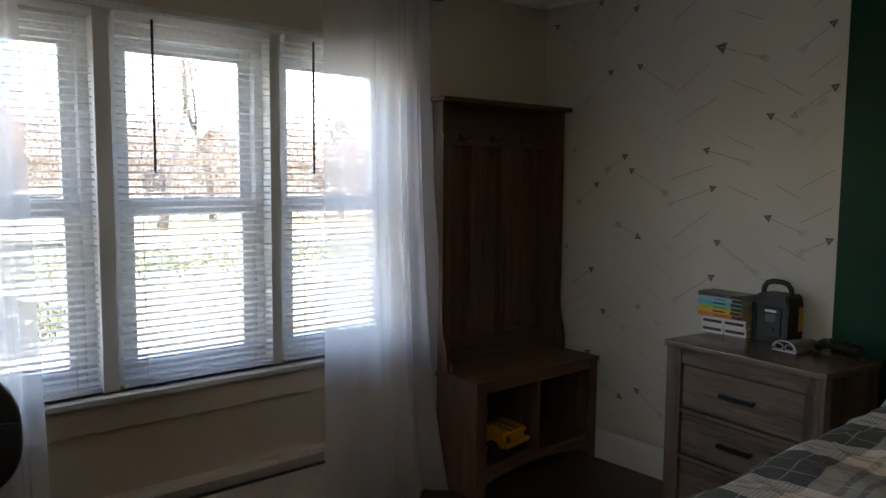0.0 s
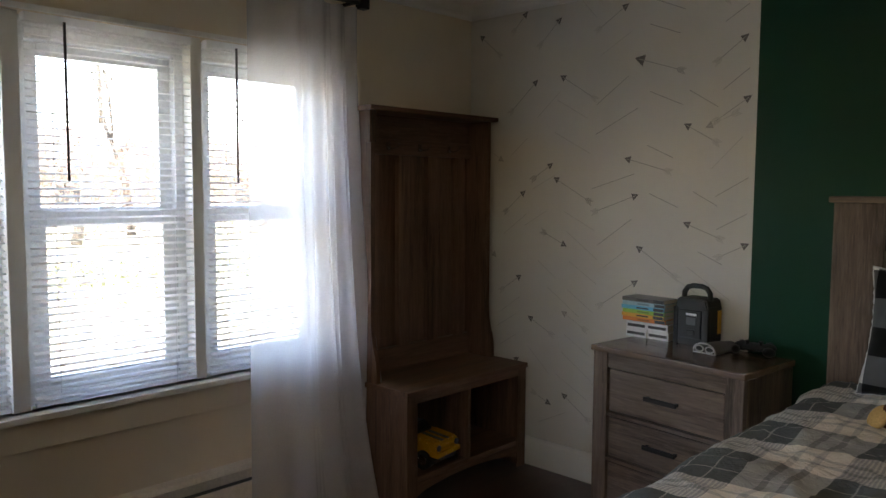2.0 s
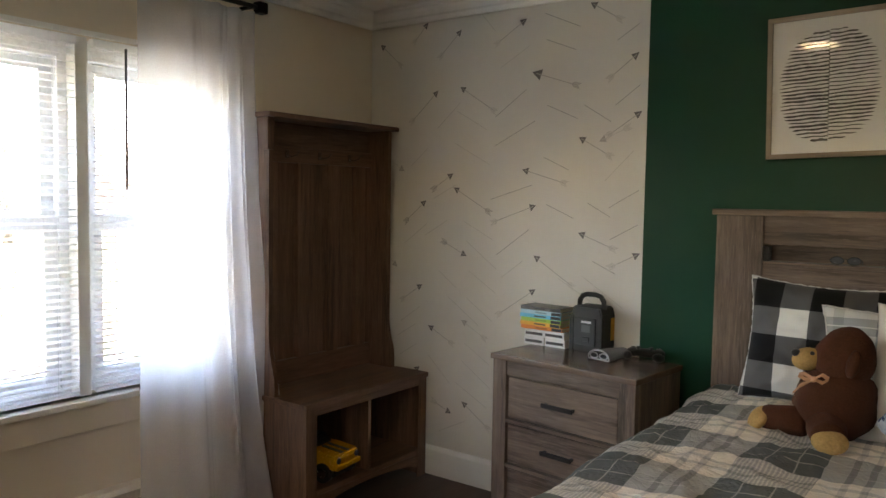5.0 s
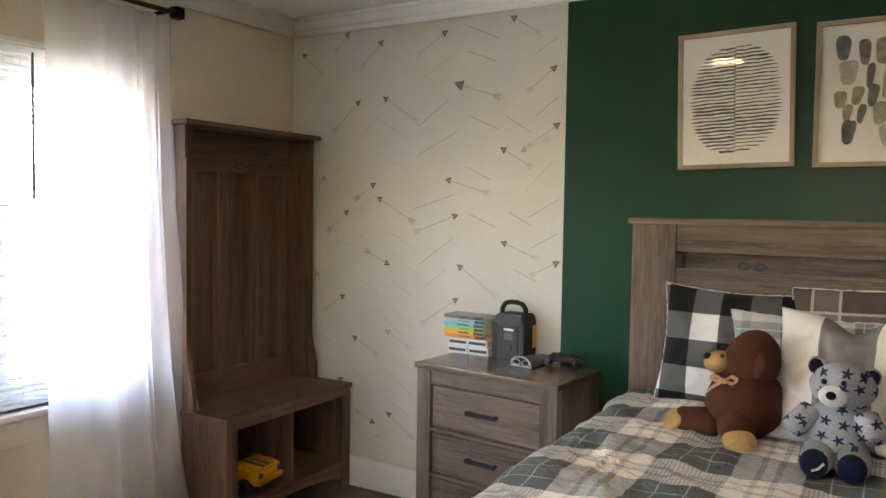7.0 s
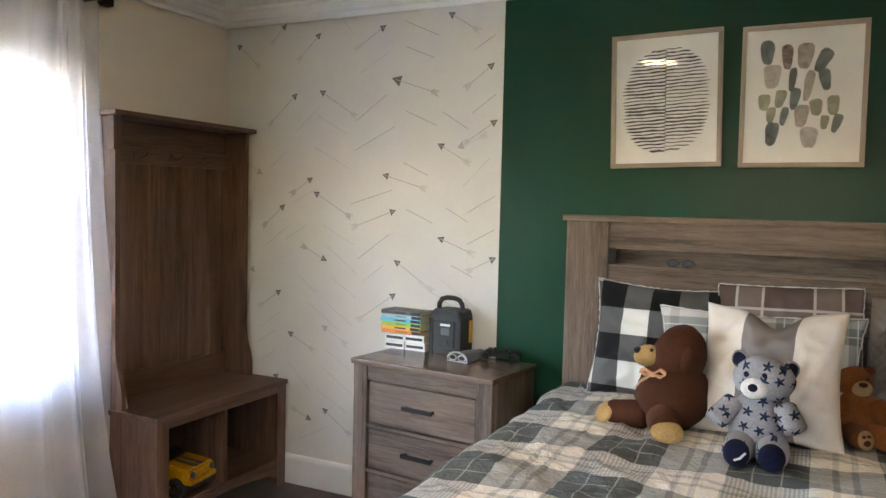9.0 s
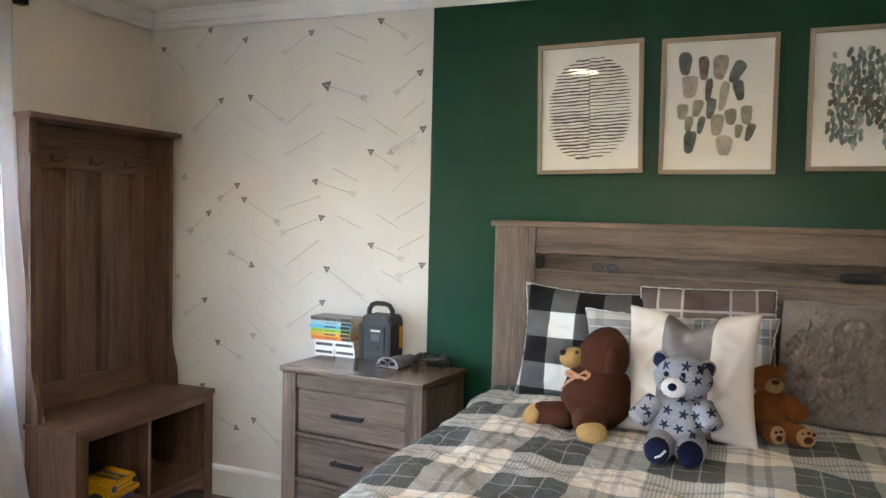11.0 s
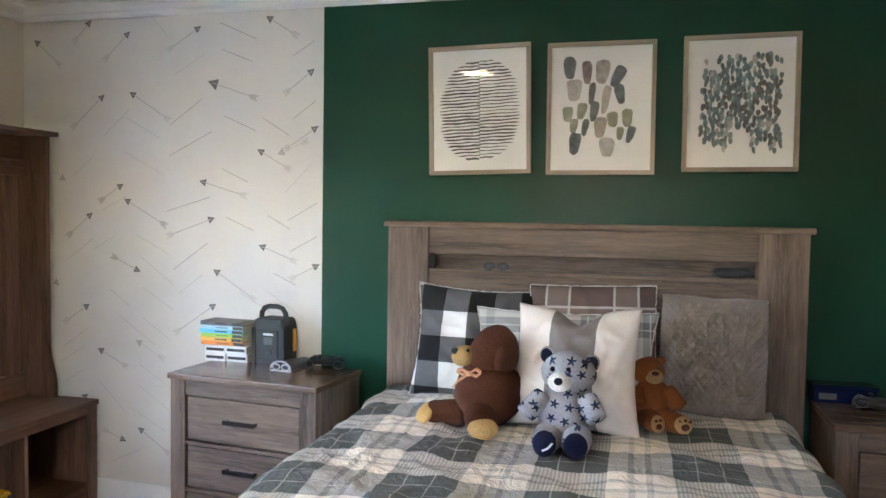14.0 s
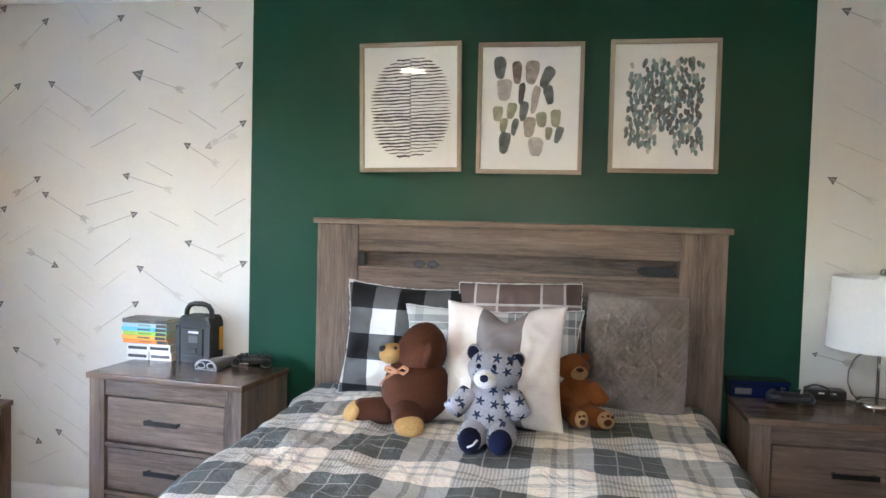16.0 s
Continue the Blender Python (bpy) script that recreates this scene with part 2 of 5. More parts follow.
M_SLAT = slat_vinyl()
M_FLOOR = wood("dark_floor_boards", (0.05, 0.022, 0.016), "y", 0.4, 0.35)
M_BLACK = plain("black_plastic", (0.012, 0.012, 0.013), 0.4)
M_PULL = plain("dark_bronze_metal", (0.02, 0.017, 0.016), 0.38, 0.7)
M_INK = plain("grey_stencil_paint", (0.165, 0.153, 0.145), 0.75)
M_INK_SOFT = plain("thin_grey_stencil_paint", (0.43, 0.40, 0.355), 0.75)
M_INK_FAINT = plain("worn_stencil_paint", (0.57, 0.535, 0.475), 0.75)
M_HOOK = plain("brown_bronze", (0.085, 0.055, 0.04), 0.4, 0.5)
M_OAK_TOP = wood("grey_oak_polished_top", OAK, "x", 0.2, 0.22)
M_HEATER = plain("beige_heater_enamel", (0.72, 0.66, 0.58), 0.45)

# ---- the room ----
WX, NY, EX, SY, CEIL = -2.848, 3.157, 2.30, -1.70, 2.432
GREEN_L, GREEN_R = -1.275, 1.001


def wall_with_holes(name, axis, at, thick, u0, u1, holes, mat, label):
    """A wall along u at a plane, thick outwards, with (u0, u1, z0, z1) openings; its pieces are butted."""
    bm = bmesh.new()
    us = sorted({u0, u1, *[h[0] for h in holes], *[h[1] for h in holes]})
    zs = sorted({0.0, CEIL, *[h[2] for h in holes], *[h[3] for h in holes]})
    for a, b in zip(us, us[1:]):
        for c, d in zip(zs, zs[1:]):
            um, zm = (a + b) / 2, (c + d) / 2
            if any(h[0] < um < h[1] and h[2] < zm < h[3] for h in holes):
                continue
            lo, hi = sorted((at, at + thick))
            if axis == "x":
                bm_box(bm, lo, hi, a, b, c, d)
            else:
                bm_box(bm, a, b, lo, hi, c, d)
    bmesh.ops.remove_doubles(bm, verts=bm.verts, dist=1e-5)
    return one(name, bm, mat, label, "wall", kind="structure")


floor = one("floor", box(WX - 0.2, EX + 0.2, SY - 0.2, NY + 0.2, -0.12, -0.006), M_FLOOR, "dark stained hardwood floor", "floor", kind="structure")
ceiling = one("ceiling", box(WX - 0.2, EX + 0.2, SY - 0.2, NY + 0.2, CEIL, CEIL + 0.12), M_CEIL, "white painted ceiling", "ceiling", kind="structure")
HOLE = (0.198, 2.184, 0.66, 2.04)
wall_west = wall_with_holes("wall_west", "x", WX, -0.16, SY - 0.2, NY + 0.16, [HOLE], M_WEST, "warm cream painted window wall")
wall_north = wall_with_holes("wall_north", "y", NY, 0.16, WX, EX, [], M_CREAM, "cream wall stencilled with grey arrows")
# out of view; its assumed dark colour keeps the right side dim
wall_east = wall_with_holes("wall_east", "x", EX, 0.16, SY - 0.2, NY + 0.16, [], M_UNSEEN_DARK, "unseen side wall, dark taupe to cut the bounced fill light")
REAR = (-0.85, 0.20, 1.54, 1.80)
# behind the camera; its pale colour serves as a reflector for the bed
wall_south = wall_with_holes("wall_south", "y", SY, -0.16, WX, EX, [REAR], M_REAR, "unseen rear wall with a window opening, light beige to bounce warm fill")
# the green field is a coat of paint on the same wall
part("accent_panel", box(GREEN_L, GREEN_R, NY - 0.004, NY, 0.0, CEIL), M_GREEN, wall_north, "deep green glossy painted accent field")


def moulding(name, profile, runs, mat, label, category="trim"):
    """A profile of (out, z) carried along straight runs; each run: start, end, outward normal."""
    bm = bmesh.new()
    for (x0, y0), (x1, y1), (nx, ny) in runs:
        a = [bm.verts.new((x0 + nx * o, y0 + ny * o, z)) for o, z in profile]
        b = [bm.verts.new((x1 + nx * o, y1 + ny * o, z)) for o, z in profile]
        for i in range(len(a)):
            j = (i + 1) % len(a)
            bm.faces.new((a[i], a[j], b[j], b[i]))
        bm.faces.new(list(reversed(a))), bm.faces.new(b)
    bmesh.ops.recalc_face_normals(bm, faces=bm.faces)
    return one(name, bm, mat, label, category, kind="structure")


CROWN = [(0, 2.354), (0.012, 2.354), (0.016, 2.366), (0.024, 2.374), (0.04, 2.38), (0.058, 2.396), (0.066, 2.41), (0.078, 2.416), (0.082, 2.431), (0, 2.431)]
moulding("trim_crown_north", CROWN, [((WX, NY), (EX, NY), (0, -1))], M_WHITE, "white crown moulding along the ceiling")
moulding("trim_crown_west", CROWN, [((WX, SY), (WX, NY), (1, 0))], M_WHITE, "white crown moulding along the ceiling")
BASE = [(0, 0.0), (0.016, 0.0), (0.016, 0.13), (0.012, 0.142), (0.006, 0.150), (0, 0.152)]
moulding("baseboard_north", BASE, [((WX, NY), (EX, NY), (0, -1))], M_WHITE, "white painted baseboard", "baseboard")
moulding("baseboard_east", BASE, [((EX, SY), (EX, NY), (-1, 0))], M_WHITE, "white painted baseboard", "baseboard")
moulding("baseboard_west", BASE, [((WX, 2.2), (WX, NY), (1, 0))], M_WHITE, "white painted baseboard", "baseboard")


# ---- stencilled arrows on the north wall ----
def stencil(x0, z0, x1, z1, tone=1, head=1.0, tail=1, width=0.0035):
    """One arrow from its head (x0, z0) to its tail (x1, z1), as a thin coat of paint."""
    bm = bmesh.new()
    d = Vector((x1 - x0, z1 - z0))
    if d.length < 1e-6:
        return
    d.normalize()
    s = Vector((-d.y, d.x))

    def face(pts, mi):
        vs = [bm.verts.new((p[0], NY - 0.0035 - 0.0004 * mi, p[1])) for p in pts]
        f = bm.faces.new(vs)
        f.normal_update()
        if f.normal.y > 0:
            f.normal_flip()
        f.material_index = mi
    a, b = Vector((x0, z0)), Vector((x1, z1))
    w = width / 2
    face([a + s * w, b + s * w, b - s * w, a - s * w], 1)
    if head:
        h = 0.034 * head
        face([a - d * h * 0.45, a + d * h * 0.55 + s * h * 0.52, a + d * h * 0.55 - s * h * 0.52], 0)
    if tail:
        for k in range(4):
            c = b - d * 0.009 * k
            r = 0.014
            for sgn in (1, -1):
                e = c + d * 0.016 + s * sgn * r
                face([c, c + d * 0.006, e + d * 0.006, e], 2)
    mats = {2: (M_INK, M_INK_SOFT, M_INK_SOFT), 1: (M_INK, M_INK_SOFT, M_INK_FAINT), 0: (M_INK_SOFT, M_INK_FAINT, M_INK_FAINT)}[tone]
    part("stencil_arrow", bm, mats, wall_north)


for a in ((-2.77, 2.26, -2.64, 2.15, 1),
          (-2.47, 2.34, -2.55, 2.26, 1),
          (-2.26, 2.28, -2.38, 2.17, 1),
          (-1.89, 2.29, -2.04, 2.20, 1),
          (-1.54, 2.32, -1.41, 2.24, 1),
          (-1.82, 2.04, -1.61, 1.97, 3),
          (-1.33, 2.08, -1.45, 1.99, 1),
          (-2.40, 1.99, -2.56, 1.85, 1),
          (-2.24, 2.00, -2.05, 1.88, 1),
          (-1.31, 1.83, -1.45, 1.74, 1),
          (-1.58, 1.73, -1.44, 1.65, 1)):
    stencil(*a[:4], tone=min(a[4], 2), head={3: 1.5, 4: 0.6}.get(a[4], 1.0))
for a in ((-2.30, 1.57, -2.41, 1.50, 2),
          (-2.27, 1.50, -2.07, 1.39, 2),
          (-1.87, 1.59, -1.66, 1.53, 1),
          (-2.47, 1.43, -2.59, 1.33, 2),
          (-1.82, 1.42, -2.04, 1.34, 1),
          (-2.21, 1.17, -2.34, 1.23, 2),
          (-1.57, 1.30, -1.41, 1.24, 1),
          (-1.30, 1.22, -1.42, 1.16, 1),
          (-1.80, 1.18, -1.61, 1.06, 1),
          (-2.49, 0.99, -2.61, 0.91, 1),
          (-2.21, 0.83, -2.08, 0.76, 0)):
    stencil(*a[:4], tone=min(a[4], 2), head={3: 1.5, 4: 0.6}.get(a[4], 1.0))
for a in ((-2.42, 0.78, -2.28, 0.71, 1),
          (-1.81, 1.02, -2.00, 0.89, 1),
          (-2.50, 0.55, -2.61, 0.46, 1),
          (-2.29, 0.35, -2.39, 0.39, 1),
          (-2.20, 0.41, -2.05, 0.31, 1),
          (-1.48, 1.72, -1.36, 1.77, 0),
          (-2.62, 1.60, -2.73, 1.67, 0),
          (-2.66, 1.09, -2.74, 1.16, 0),
          (1.10, 2.27, 1.22, 2.22, 1),
          (1.08, 1.63, 1.23, 1.55, 1),
          (1.05, 0.95, 1.18, 0.92, 4)):
    stencil(*a[:4], tone=min(a[4], 2), head={3: 1.5, 4: 0.6}.get(a[4], 1.0))
for a in ((-1.30, 1.50, -1.44, 1.42),
          (-1.30, 1.35, -1.43, 1.28),
          (-1.32, 2.21, -1.42, 2.15),
          (-1.31, 1.95, -1.42, 1.87),
          (-1.51, 1.18, -1.40, 1.13),
          (-1.77, 2.19, -1.62, 2.13),
          (-1.76, 1.89, -1.60, 1.82),
          (-1.57, 1.88, -1.44, 1.80),
          (-1.78, 2.31, -1.60, 2.23),
          (-1.77, 1.65, -1.64, 1.59),
          (-1.54, 1.44, -1.43, 1.38),
          (-1.75, 1.43, -1.61, 1.37),
          (-1.82, 1.82, -2.04, 1.71),
          (-1.87, 1.97, -2.04, 1.85),
          (-1.83, 1.52, -2.06, 1.45),
          (-1.84, 1.31, -2.02, 1.18)):
    stencil(*a, tone=1, head=0, tail=0)
for a in ((-1.87, 1.16, -1.99, 1.07),
          (-2.22, 1.34, -2.04, 1.25),
          (-2.20, 1.24, -2.02, 1.11),
          (-2.18, 1.09, -2.02, 0.99),
          (-2.19, 0.95, -2.04, 0.85),
          (-2.28, 1.73, -2.07, 1.62),
          (-2.27, 1.89, -2.09, 1.79),
          (-2.13, 2.35, -2.05, 2.26),
          (-2.25, 1.93, -2.39, 1.81),
          (-2.27, 1.52, -2.41, 1.45),
          (-2.49, 0.88, -2.62, 0.79),
          (-2.51, 0.79, -2.64, 0.71),
          (-2.51, 0.68, -2.62, 0.61),
          (-2.37, 1.08, -2.26, 1.00),
          (-2.31, 0.95, -2.12, 0.82),
          (-2.20, 0.72, -2.05, 0.63)):
    stencil(*a, tone=0, head=0, tail=0)
for a in ((-2.22, 0.63, -2.04, 0.51),
          (-2.25, 0.51, -2.06, 0.41),
          (-2.43, 0.63, -2.29, 0.50),
          (-1.68, 1.09, -1.50, 0.99),
          (-1.56, 1.11, -1.36, 0.98),
          (-2.19, 0.32, -2.35, 0.24),
          (-2.45, 1.32, -2.60, 1.21),
          (-2.45, 1.71, -2.56, 1.62),
          (-1.33, 1.67, -1.46, 1.54),
          (-2.32, 1.34, -2.46, 1.26),
          (-1.86, 2.17, -2.02, 2.08),
          (1.09, 2.08, 1.25, 1.99),
          (1.11, 1.91, 1.25, 1.84),
          (1.09, 1.77, 1.26, 1.70),
          (1.09, 1.46, 1.24, 1.40),
          (1.07, 1.31, 1.20, 1.26)):
    stencil(*a, tone=0, head=0, tail=0)


# ---- the triple window ----
def sash_window(name, y0, y1, z0, z1):
    """A double-hung sash unit set in the wall; the lower sash stands inside the upper one."""
    w = thing(name, "white vinyl double-hung window unit", "window", pose(WX, (y0 + y1) / 2, z0), "windows in the front wall", "structure")
    h, ht = (y1 - y0) / 2, z1 - z0
    mid = ht * 0.492

    def ring(nm, xa, xb, half, za, zb, wd, label=""):
        bm = bmesh.new()
        bm_box(bm, xa, xb, -half, -half + wd, za, zb, 0.003)
        bm_box(bm, xa, xb, half - wd, half, za, zb, 0.003)
        bm_box(bm, xa, xb, -half + wd, half - wd, za, za + wd, 0.003)
        bm_box(bm, xa, xb, -half + wd, half - wd, zb - wd, zb, 0.003)
        return part(nm, bm, M_SASH, w, label)
    ring("window_frame", -0.155, -0.085, h, 0, ht, 0.038)
    part("head_filler", box(-0.15, -0.08, -h + 0.038, h - 0.038, ht - 0.078, ht - 0.038, bevel=0.003), M_SASH, w)
    up = ring("upper_sash", -0.150, -0.124, h - 0.038, mid - 0.02, ht - 0.078, 0.050)
    lo = ring("lower_sash", -0.120, -0.094, h - 0.038, 0.037, mid + 0.022, 0.055)
    for sash, x, za, zb, k in ((up, -0.137, mid + 0.028, ht - 0.126, 0.086), (lo, -0.107, 0.090, mid - 0.031, 0.091)):
        g = part("pane", box(x - 0.003, x + 0.003, -h + k, h - k, za, zb), M_GLASS, sash)
        g.visible_shadow = False
    part("sash_lock", box(-0.105, -0.085, -0.03, 0.03, mid + 0.022, mid + 0.036, bevel=0.004), M_SASH, w)
    return w


def glass(name, tint=(1, 1, 1), rough=0.0, ior=1.45):
    n = Nodes(name)
    n.put(n.bsdf.inputs["Transmission Weight"], 1.0)
    n.put(n.bsdf.inputs["IOR"], ior)
    return n.done(tint, rough)


M_GLASS = glass("window_glass", ior=1.05)
UNITS = [(0.198, 0.829), (0.887, 1.512), (1.56, 2.184)]
for i, (a, b) in enumerate(UNITS):
    sash_window("window_%d" % (i + 1), a, b, 0.66, 2.04)
for i, (a, b) in enumerate(((0.829, 0.887), (1.512, 1.56))):
    one("trim_mullion_%d" % (i + 1), box(WX - 0.13, WX - 0.022, a, b, 0.66, 2.04, bevel=0.004), M_WHITE, "white painted mullion post", "trim", kind="structure")
one("trim_window_casing_left", box(WX, WX + 0.018, 0.136, 0.198, 0.66, 2.06, bevel=0.003), M_WHITE, "white painted window casing", "trim", kind="structure")
one("trim_window_casing_right", box(WX, WX + 0.018, 2.184, 2.244, 0.66, 2.06, bevel=0.003), M_WHITE, "white painted window casing", "trim", kind="structure")
one("trim_window_head", box(WX, WX + 0.018, 0.198, 2.184, 2.04, 2.06, bevel=0.003), M_WHITE, "white painted window head casing", "trim", kind="structure")
one("window_sill", box(WX - 0.05, WX + 0.045, 0.066, 2.255, 0.635, 0.66, bevel=0.006), M_WHITE, "white painted window stool", "window sill", kind="structure")
one("trim_window_apron", box(WX, WX + 0.02, 0.106, 2.25, 0.53, 0.635, bevel=0.004), M_WEST, "cream painted apron board under the sill", "trim", kind="structure")


def blind(y0, y1, z0, z1, wand):
    """A mini blind: head rail, slats, bottom rail, ladder cords and a tilt wand."""
    b = thing("mini_blind", "white aluminium mini blind, lowered with open slats", "blind", pose(WX - 0.012, (y0 + y1) / 2, z1), "window blinds")
    h = (y1 - y0) / 2
    part("head_rail", box(-0.018, 0.018, -h, h, -0.03, 0, bevel=0.003), M_SLAT, b)
    bm = bmesh.new()
    rows = [(-0.0125, -0.0012), (-0.006, 0.0008), (0, 0.0014), (0.006, 0.0008), (0.0125, -0.0012)]
    for up in (0, 1):
        vs = [[bm.verts.new((x, s * (h - 0.003), z + 0.0005 * up)) for x, z in rows] for s in (-1, 1)]
        for k in range(4):
            q = (vs[0][k], vs[1][k], vs[1][k + 1], vs[0][k + 1])
            bm.faces.new(q if not up else tuple(reversed(q)))
    mesh = mesh_of(bm, "slat", M_SLAT)
    z, rnd = -0.045, random.Random(int(y0 * 100))
    while z > z0 - z1 + 0.03:
        part("slat", mesh, None, b, m=pose(0, 0, z, rnd.uniform(-0.12, 0.12), 15 + rnd.uniform(-2, 2), 0))
        z -= 0.0262
    part("bottom_rail", box(-0.013, 0.013, -h + 0.003, h - 0.003, z0 - z1, z0 - z1 + 0.016, bevel=0.004), M_SLAT, b)
    for s in (-0.72, 0.72):
        part("ladder_cord", bm_cyl(bmesh.new(), 0.0012, 0.0012, z0 - z1, -0.03, 6, Matrix.Translation((0.0135, s * h, 0))), M_SLAT, b)
    bm = bm_cyl(bmesh.new(), 0.005, 0.005, -wand, -0.02, 8, Matrix.Translation((0.026, -h + 0.13, 0)))
    part("tilt_wand", bm, M_WAND, b, "clear grey tilt wand")


M_WAND = plain("smoked_plastic", (0.10, 0.10, 0.11), 0.25)
for (a, b), wand in zip(UNITS, (0.5, 0.57, 0.57)):
    blind(a + 0.008, b - 0.008, 0.672, 2.035, wand)


# ---- baseboard heater under the window ----
heater = thing("baseboard_heater", "beige enamelled baseboard heater along the window wall", "heater", pose(WX, 0, 0))
part("back_plate", box(0.002, 0.012, -1.2, 2.14, 0.02, 0.28), M_HEATER, heater)
bm = bm_prism(bmesh.new(), [(0.012, 0.28), (0.055, 0.28), (0.068, 0.262), (0.064, 0.258), (0.05, 0.27), (0.012, 0.27)], 3.34, "y", -1.2)
part("hood", bm, M_HEATER, heater)
part("heating_element", box(0.014, 0.05, -1.19, 2.13, 0.06, 0.20), M_BLACK, heater, "dark heating element in the slot")
part("front_cover", box(0.056, 0.064, -1.2, 2.14, 0.035, 0.205, bevel=0.003), M_HEATER, heater)
part("end_cap", box(0.002, 0.07, 2.14, 2.18, 0.0, 0.282, bevel=0.004), M_HEATER, heater)

# ---- sheer curtains and their rod ----
def sheer():
    n = Nodes("white_sheer_voile")
    co = n.coords((1, 1, 1), vary=False)
    weave = n.noise(co, 300, 2)
    t = n.tree
    tr = n.node("ShaderNodeBsdfTransparent", None, Color=(1, 1, 1, 1))
    tl = n.node("ShaderNodeBsdfTranslucent", None, Color=(0.93, 0.92, 0.94, 1))
    df = n.node("ShaderNodeBsdfDiffuse", None, Color=(0.84, 0.83, 0.85, 1))
    m1 = t.nodes.new("ShaderNodeMixShader")
    m1.inputs[0].default_value = 0.35
    t.links.new(tl.outputs[0], m1.inputs[1]), t.links.new(df.outputs[0], m1.inputs[2])
    m2 = t.nodes.new("ShaderNodeMixShader")
    n.put(m2.inputs[0], n.math("ADD", n.math("MULTIPLY", weave, 0.2), 0.39))
    t.links.new(tr.outputs[0], m2.inputs[1]), t.links.new(m1.outputs[0], m2.inputs[2])
    t.links.new(m2.outputs[0], t.nodes["Material Output"].inputs[0])
    return n.mat


M_SHEER = sheer()
M_ROD = plain("dark_iron", (0.025, 0.02, 0.02), 0.45, 0.6)


def drape(parent, y0, y1, flare0, flare1, seed, folds, part_name, back=0.0, z1=2.26):
    """A hanging sheet whose folds deepen downwards and whose hem spreads on the floor."""
    bm, nu, nv, rnd = bmesh.new(), 120, 60, random.Random(seed)
    ph = [rnd.uniform(0, 6.28) for _ in range(4)]
    grid = []
    for j in range(nv + 1):
        v = j / nv
        z = z1 - (z1 - 0.004) * v
        row = []
        for i in range(nu + 1):
            u = i / nu
            width = (y1 - y0) + (flare1 - flare0) * v ** 2
            y = flare0 * v ** 2 + u * width
            uu = u + 0.03 * math.sin(3.1 * v + ph[0] + 5 * u)
            dense = max(uu, 0.0) ** 1.7 if seed % 2 else uu
            a = math.sin(dense * folds * 6.283 + ph[1]) * (0.35 + 0.9 * u) + 0.2 * math.sin(dense * folds * 2.3 * 6.283 + ph[2] + 2 * v)
            amp = 0.016 + 0.016 * v + 0.014 * v ** 4
            x = amp * a + 0.07 * v ** 1.4 + 0.03 * v ** 6 + 0.012 * math.sin(4 * v + ph[3]) - back
            row.append(bm.verts.new((x, y + 0.008 * a * v, z)))
        grid.append(row)
    for a, b in zip(grid, grid[1:]):
        for i in range(nu):
            bm.faces.new((a[i], b[i], b[i + 1], a[i + 1])).smooth = True
    part(part_name, bm, M_SHEER, parent, m=pose(0, y0, 0))


def curtain(y0, y1, flare0, flare1, seed, folds, gather):
    """A sheer panel; past gather (a share of its width) the cloth is doubled back behind itself."""
    c = thing("sheer_curtain", "white sheer voile curtain hanging to the floor", "curtain", pose(WX + 0.10, 0, 0), "sheer curtains")
    drape(c, y0, y1, flare0, flare1, seed, folds, "drape")
    mid = y0 + (y1 - y0) * gather
    drape(c, mid, y1 - 0.01, flare1 * gather * 0.4, flare1 * 0.7, seed + 4, 3, "gathered_fold", 0.035)


curtain(1.70, 2.275, -0.07, 0.145, 3, 4, 0.36)
curtain(-0.08, 0.571, -0.02, 0.02, 8, 6, 0.1)
rod = thing("curtain_rod", "dark iron curtain rod with finials", "curtain rod", pose(WX + 0.10, 0, 2.285))
part("rod", bm_tube(bmesh.new(), [(0, -0.1, 0), (0, 2.275, 0)], 0.011, 12), M_ROD, rod)
for y in (-0.1, 2.275):
    part("finial", box(-0.022, 0.022, y, y + 0.05, -0.025, 0.025, bevel=0.005), M_ROD, rod)
for y in (0.0, 2.245):
    part("bracket", box(-0.10, 0.0, y - 0.01, y + 0.01, -0.012, 0.0, bevel=0.002), M_ROD, rod)

# ---- ceiling lamp (seen in the picture glass) ----
n = Nodes("warm_lamp_diffuser")
n.put(n.bsdf.inputs["Emission Color"], (1.0, 0.76, 0.43, 1))
n.put(n.bsdf.inputs["Emission Strength"], 1.45)
M_GLOW = n.done((0.9, 0.85, 0.75), 0.5)
for lx, ly in ((-0.955, 1.30), (1.36, 0.30)):
    lamp = thing("ceiling_light", "flush ceiling light with a warm glowing diffuser", "ceiling light", pose(lx, ly, CEIL), "ceiling lights")
    rim = bm_box(bmesh.new(), -0.108, -0.090, -0.12, 0.12, -0.05, 0.0, 0.004)
    bm_box(rim, 0.090, 0.108, -0.12, 0.12, -0.05, 0.0, 0.004)
    bm_box(rim, -0.090, 0.090, -0.12, -0.102, -0.05, 0.0, 0.004)
    bm_box(rim, -0.090, 0.090, 0.102, 0.12, -0.05, 0.0, 0.004)
    part("rim", rim, M_ROD, lamp)
    part("diffuser", box(-0.090, 0.090, -0.102, 0.102, -0.047, 0.0), M_GLOW, lamp, "warm glowing diffuser")

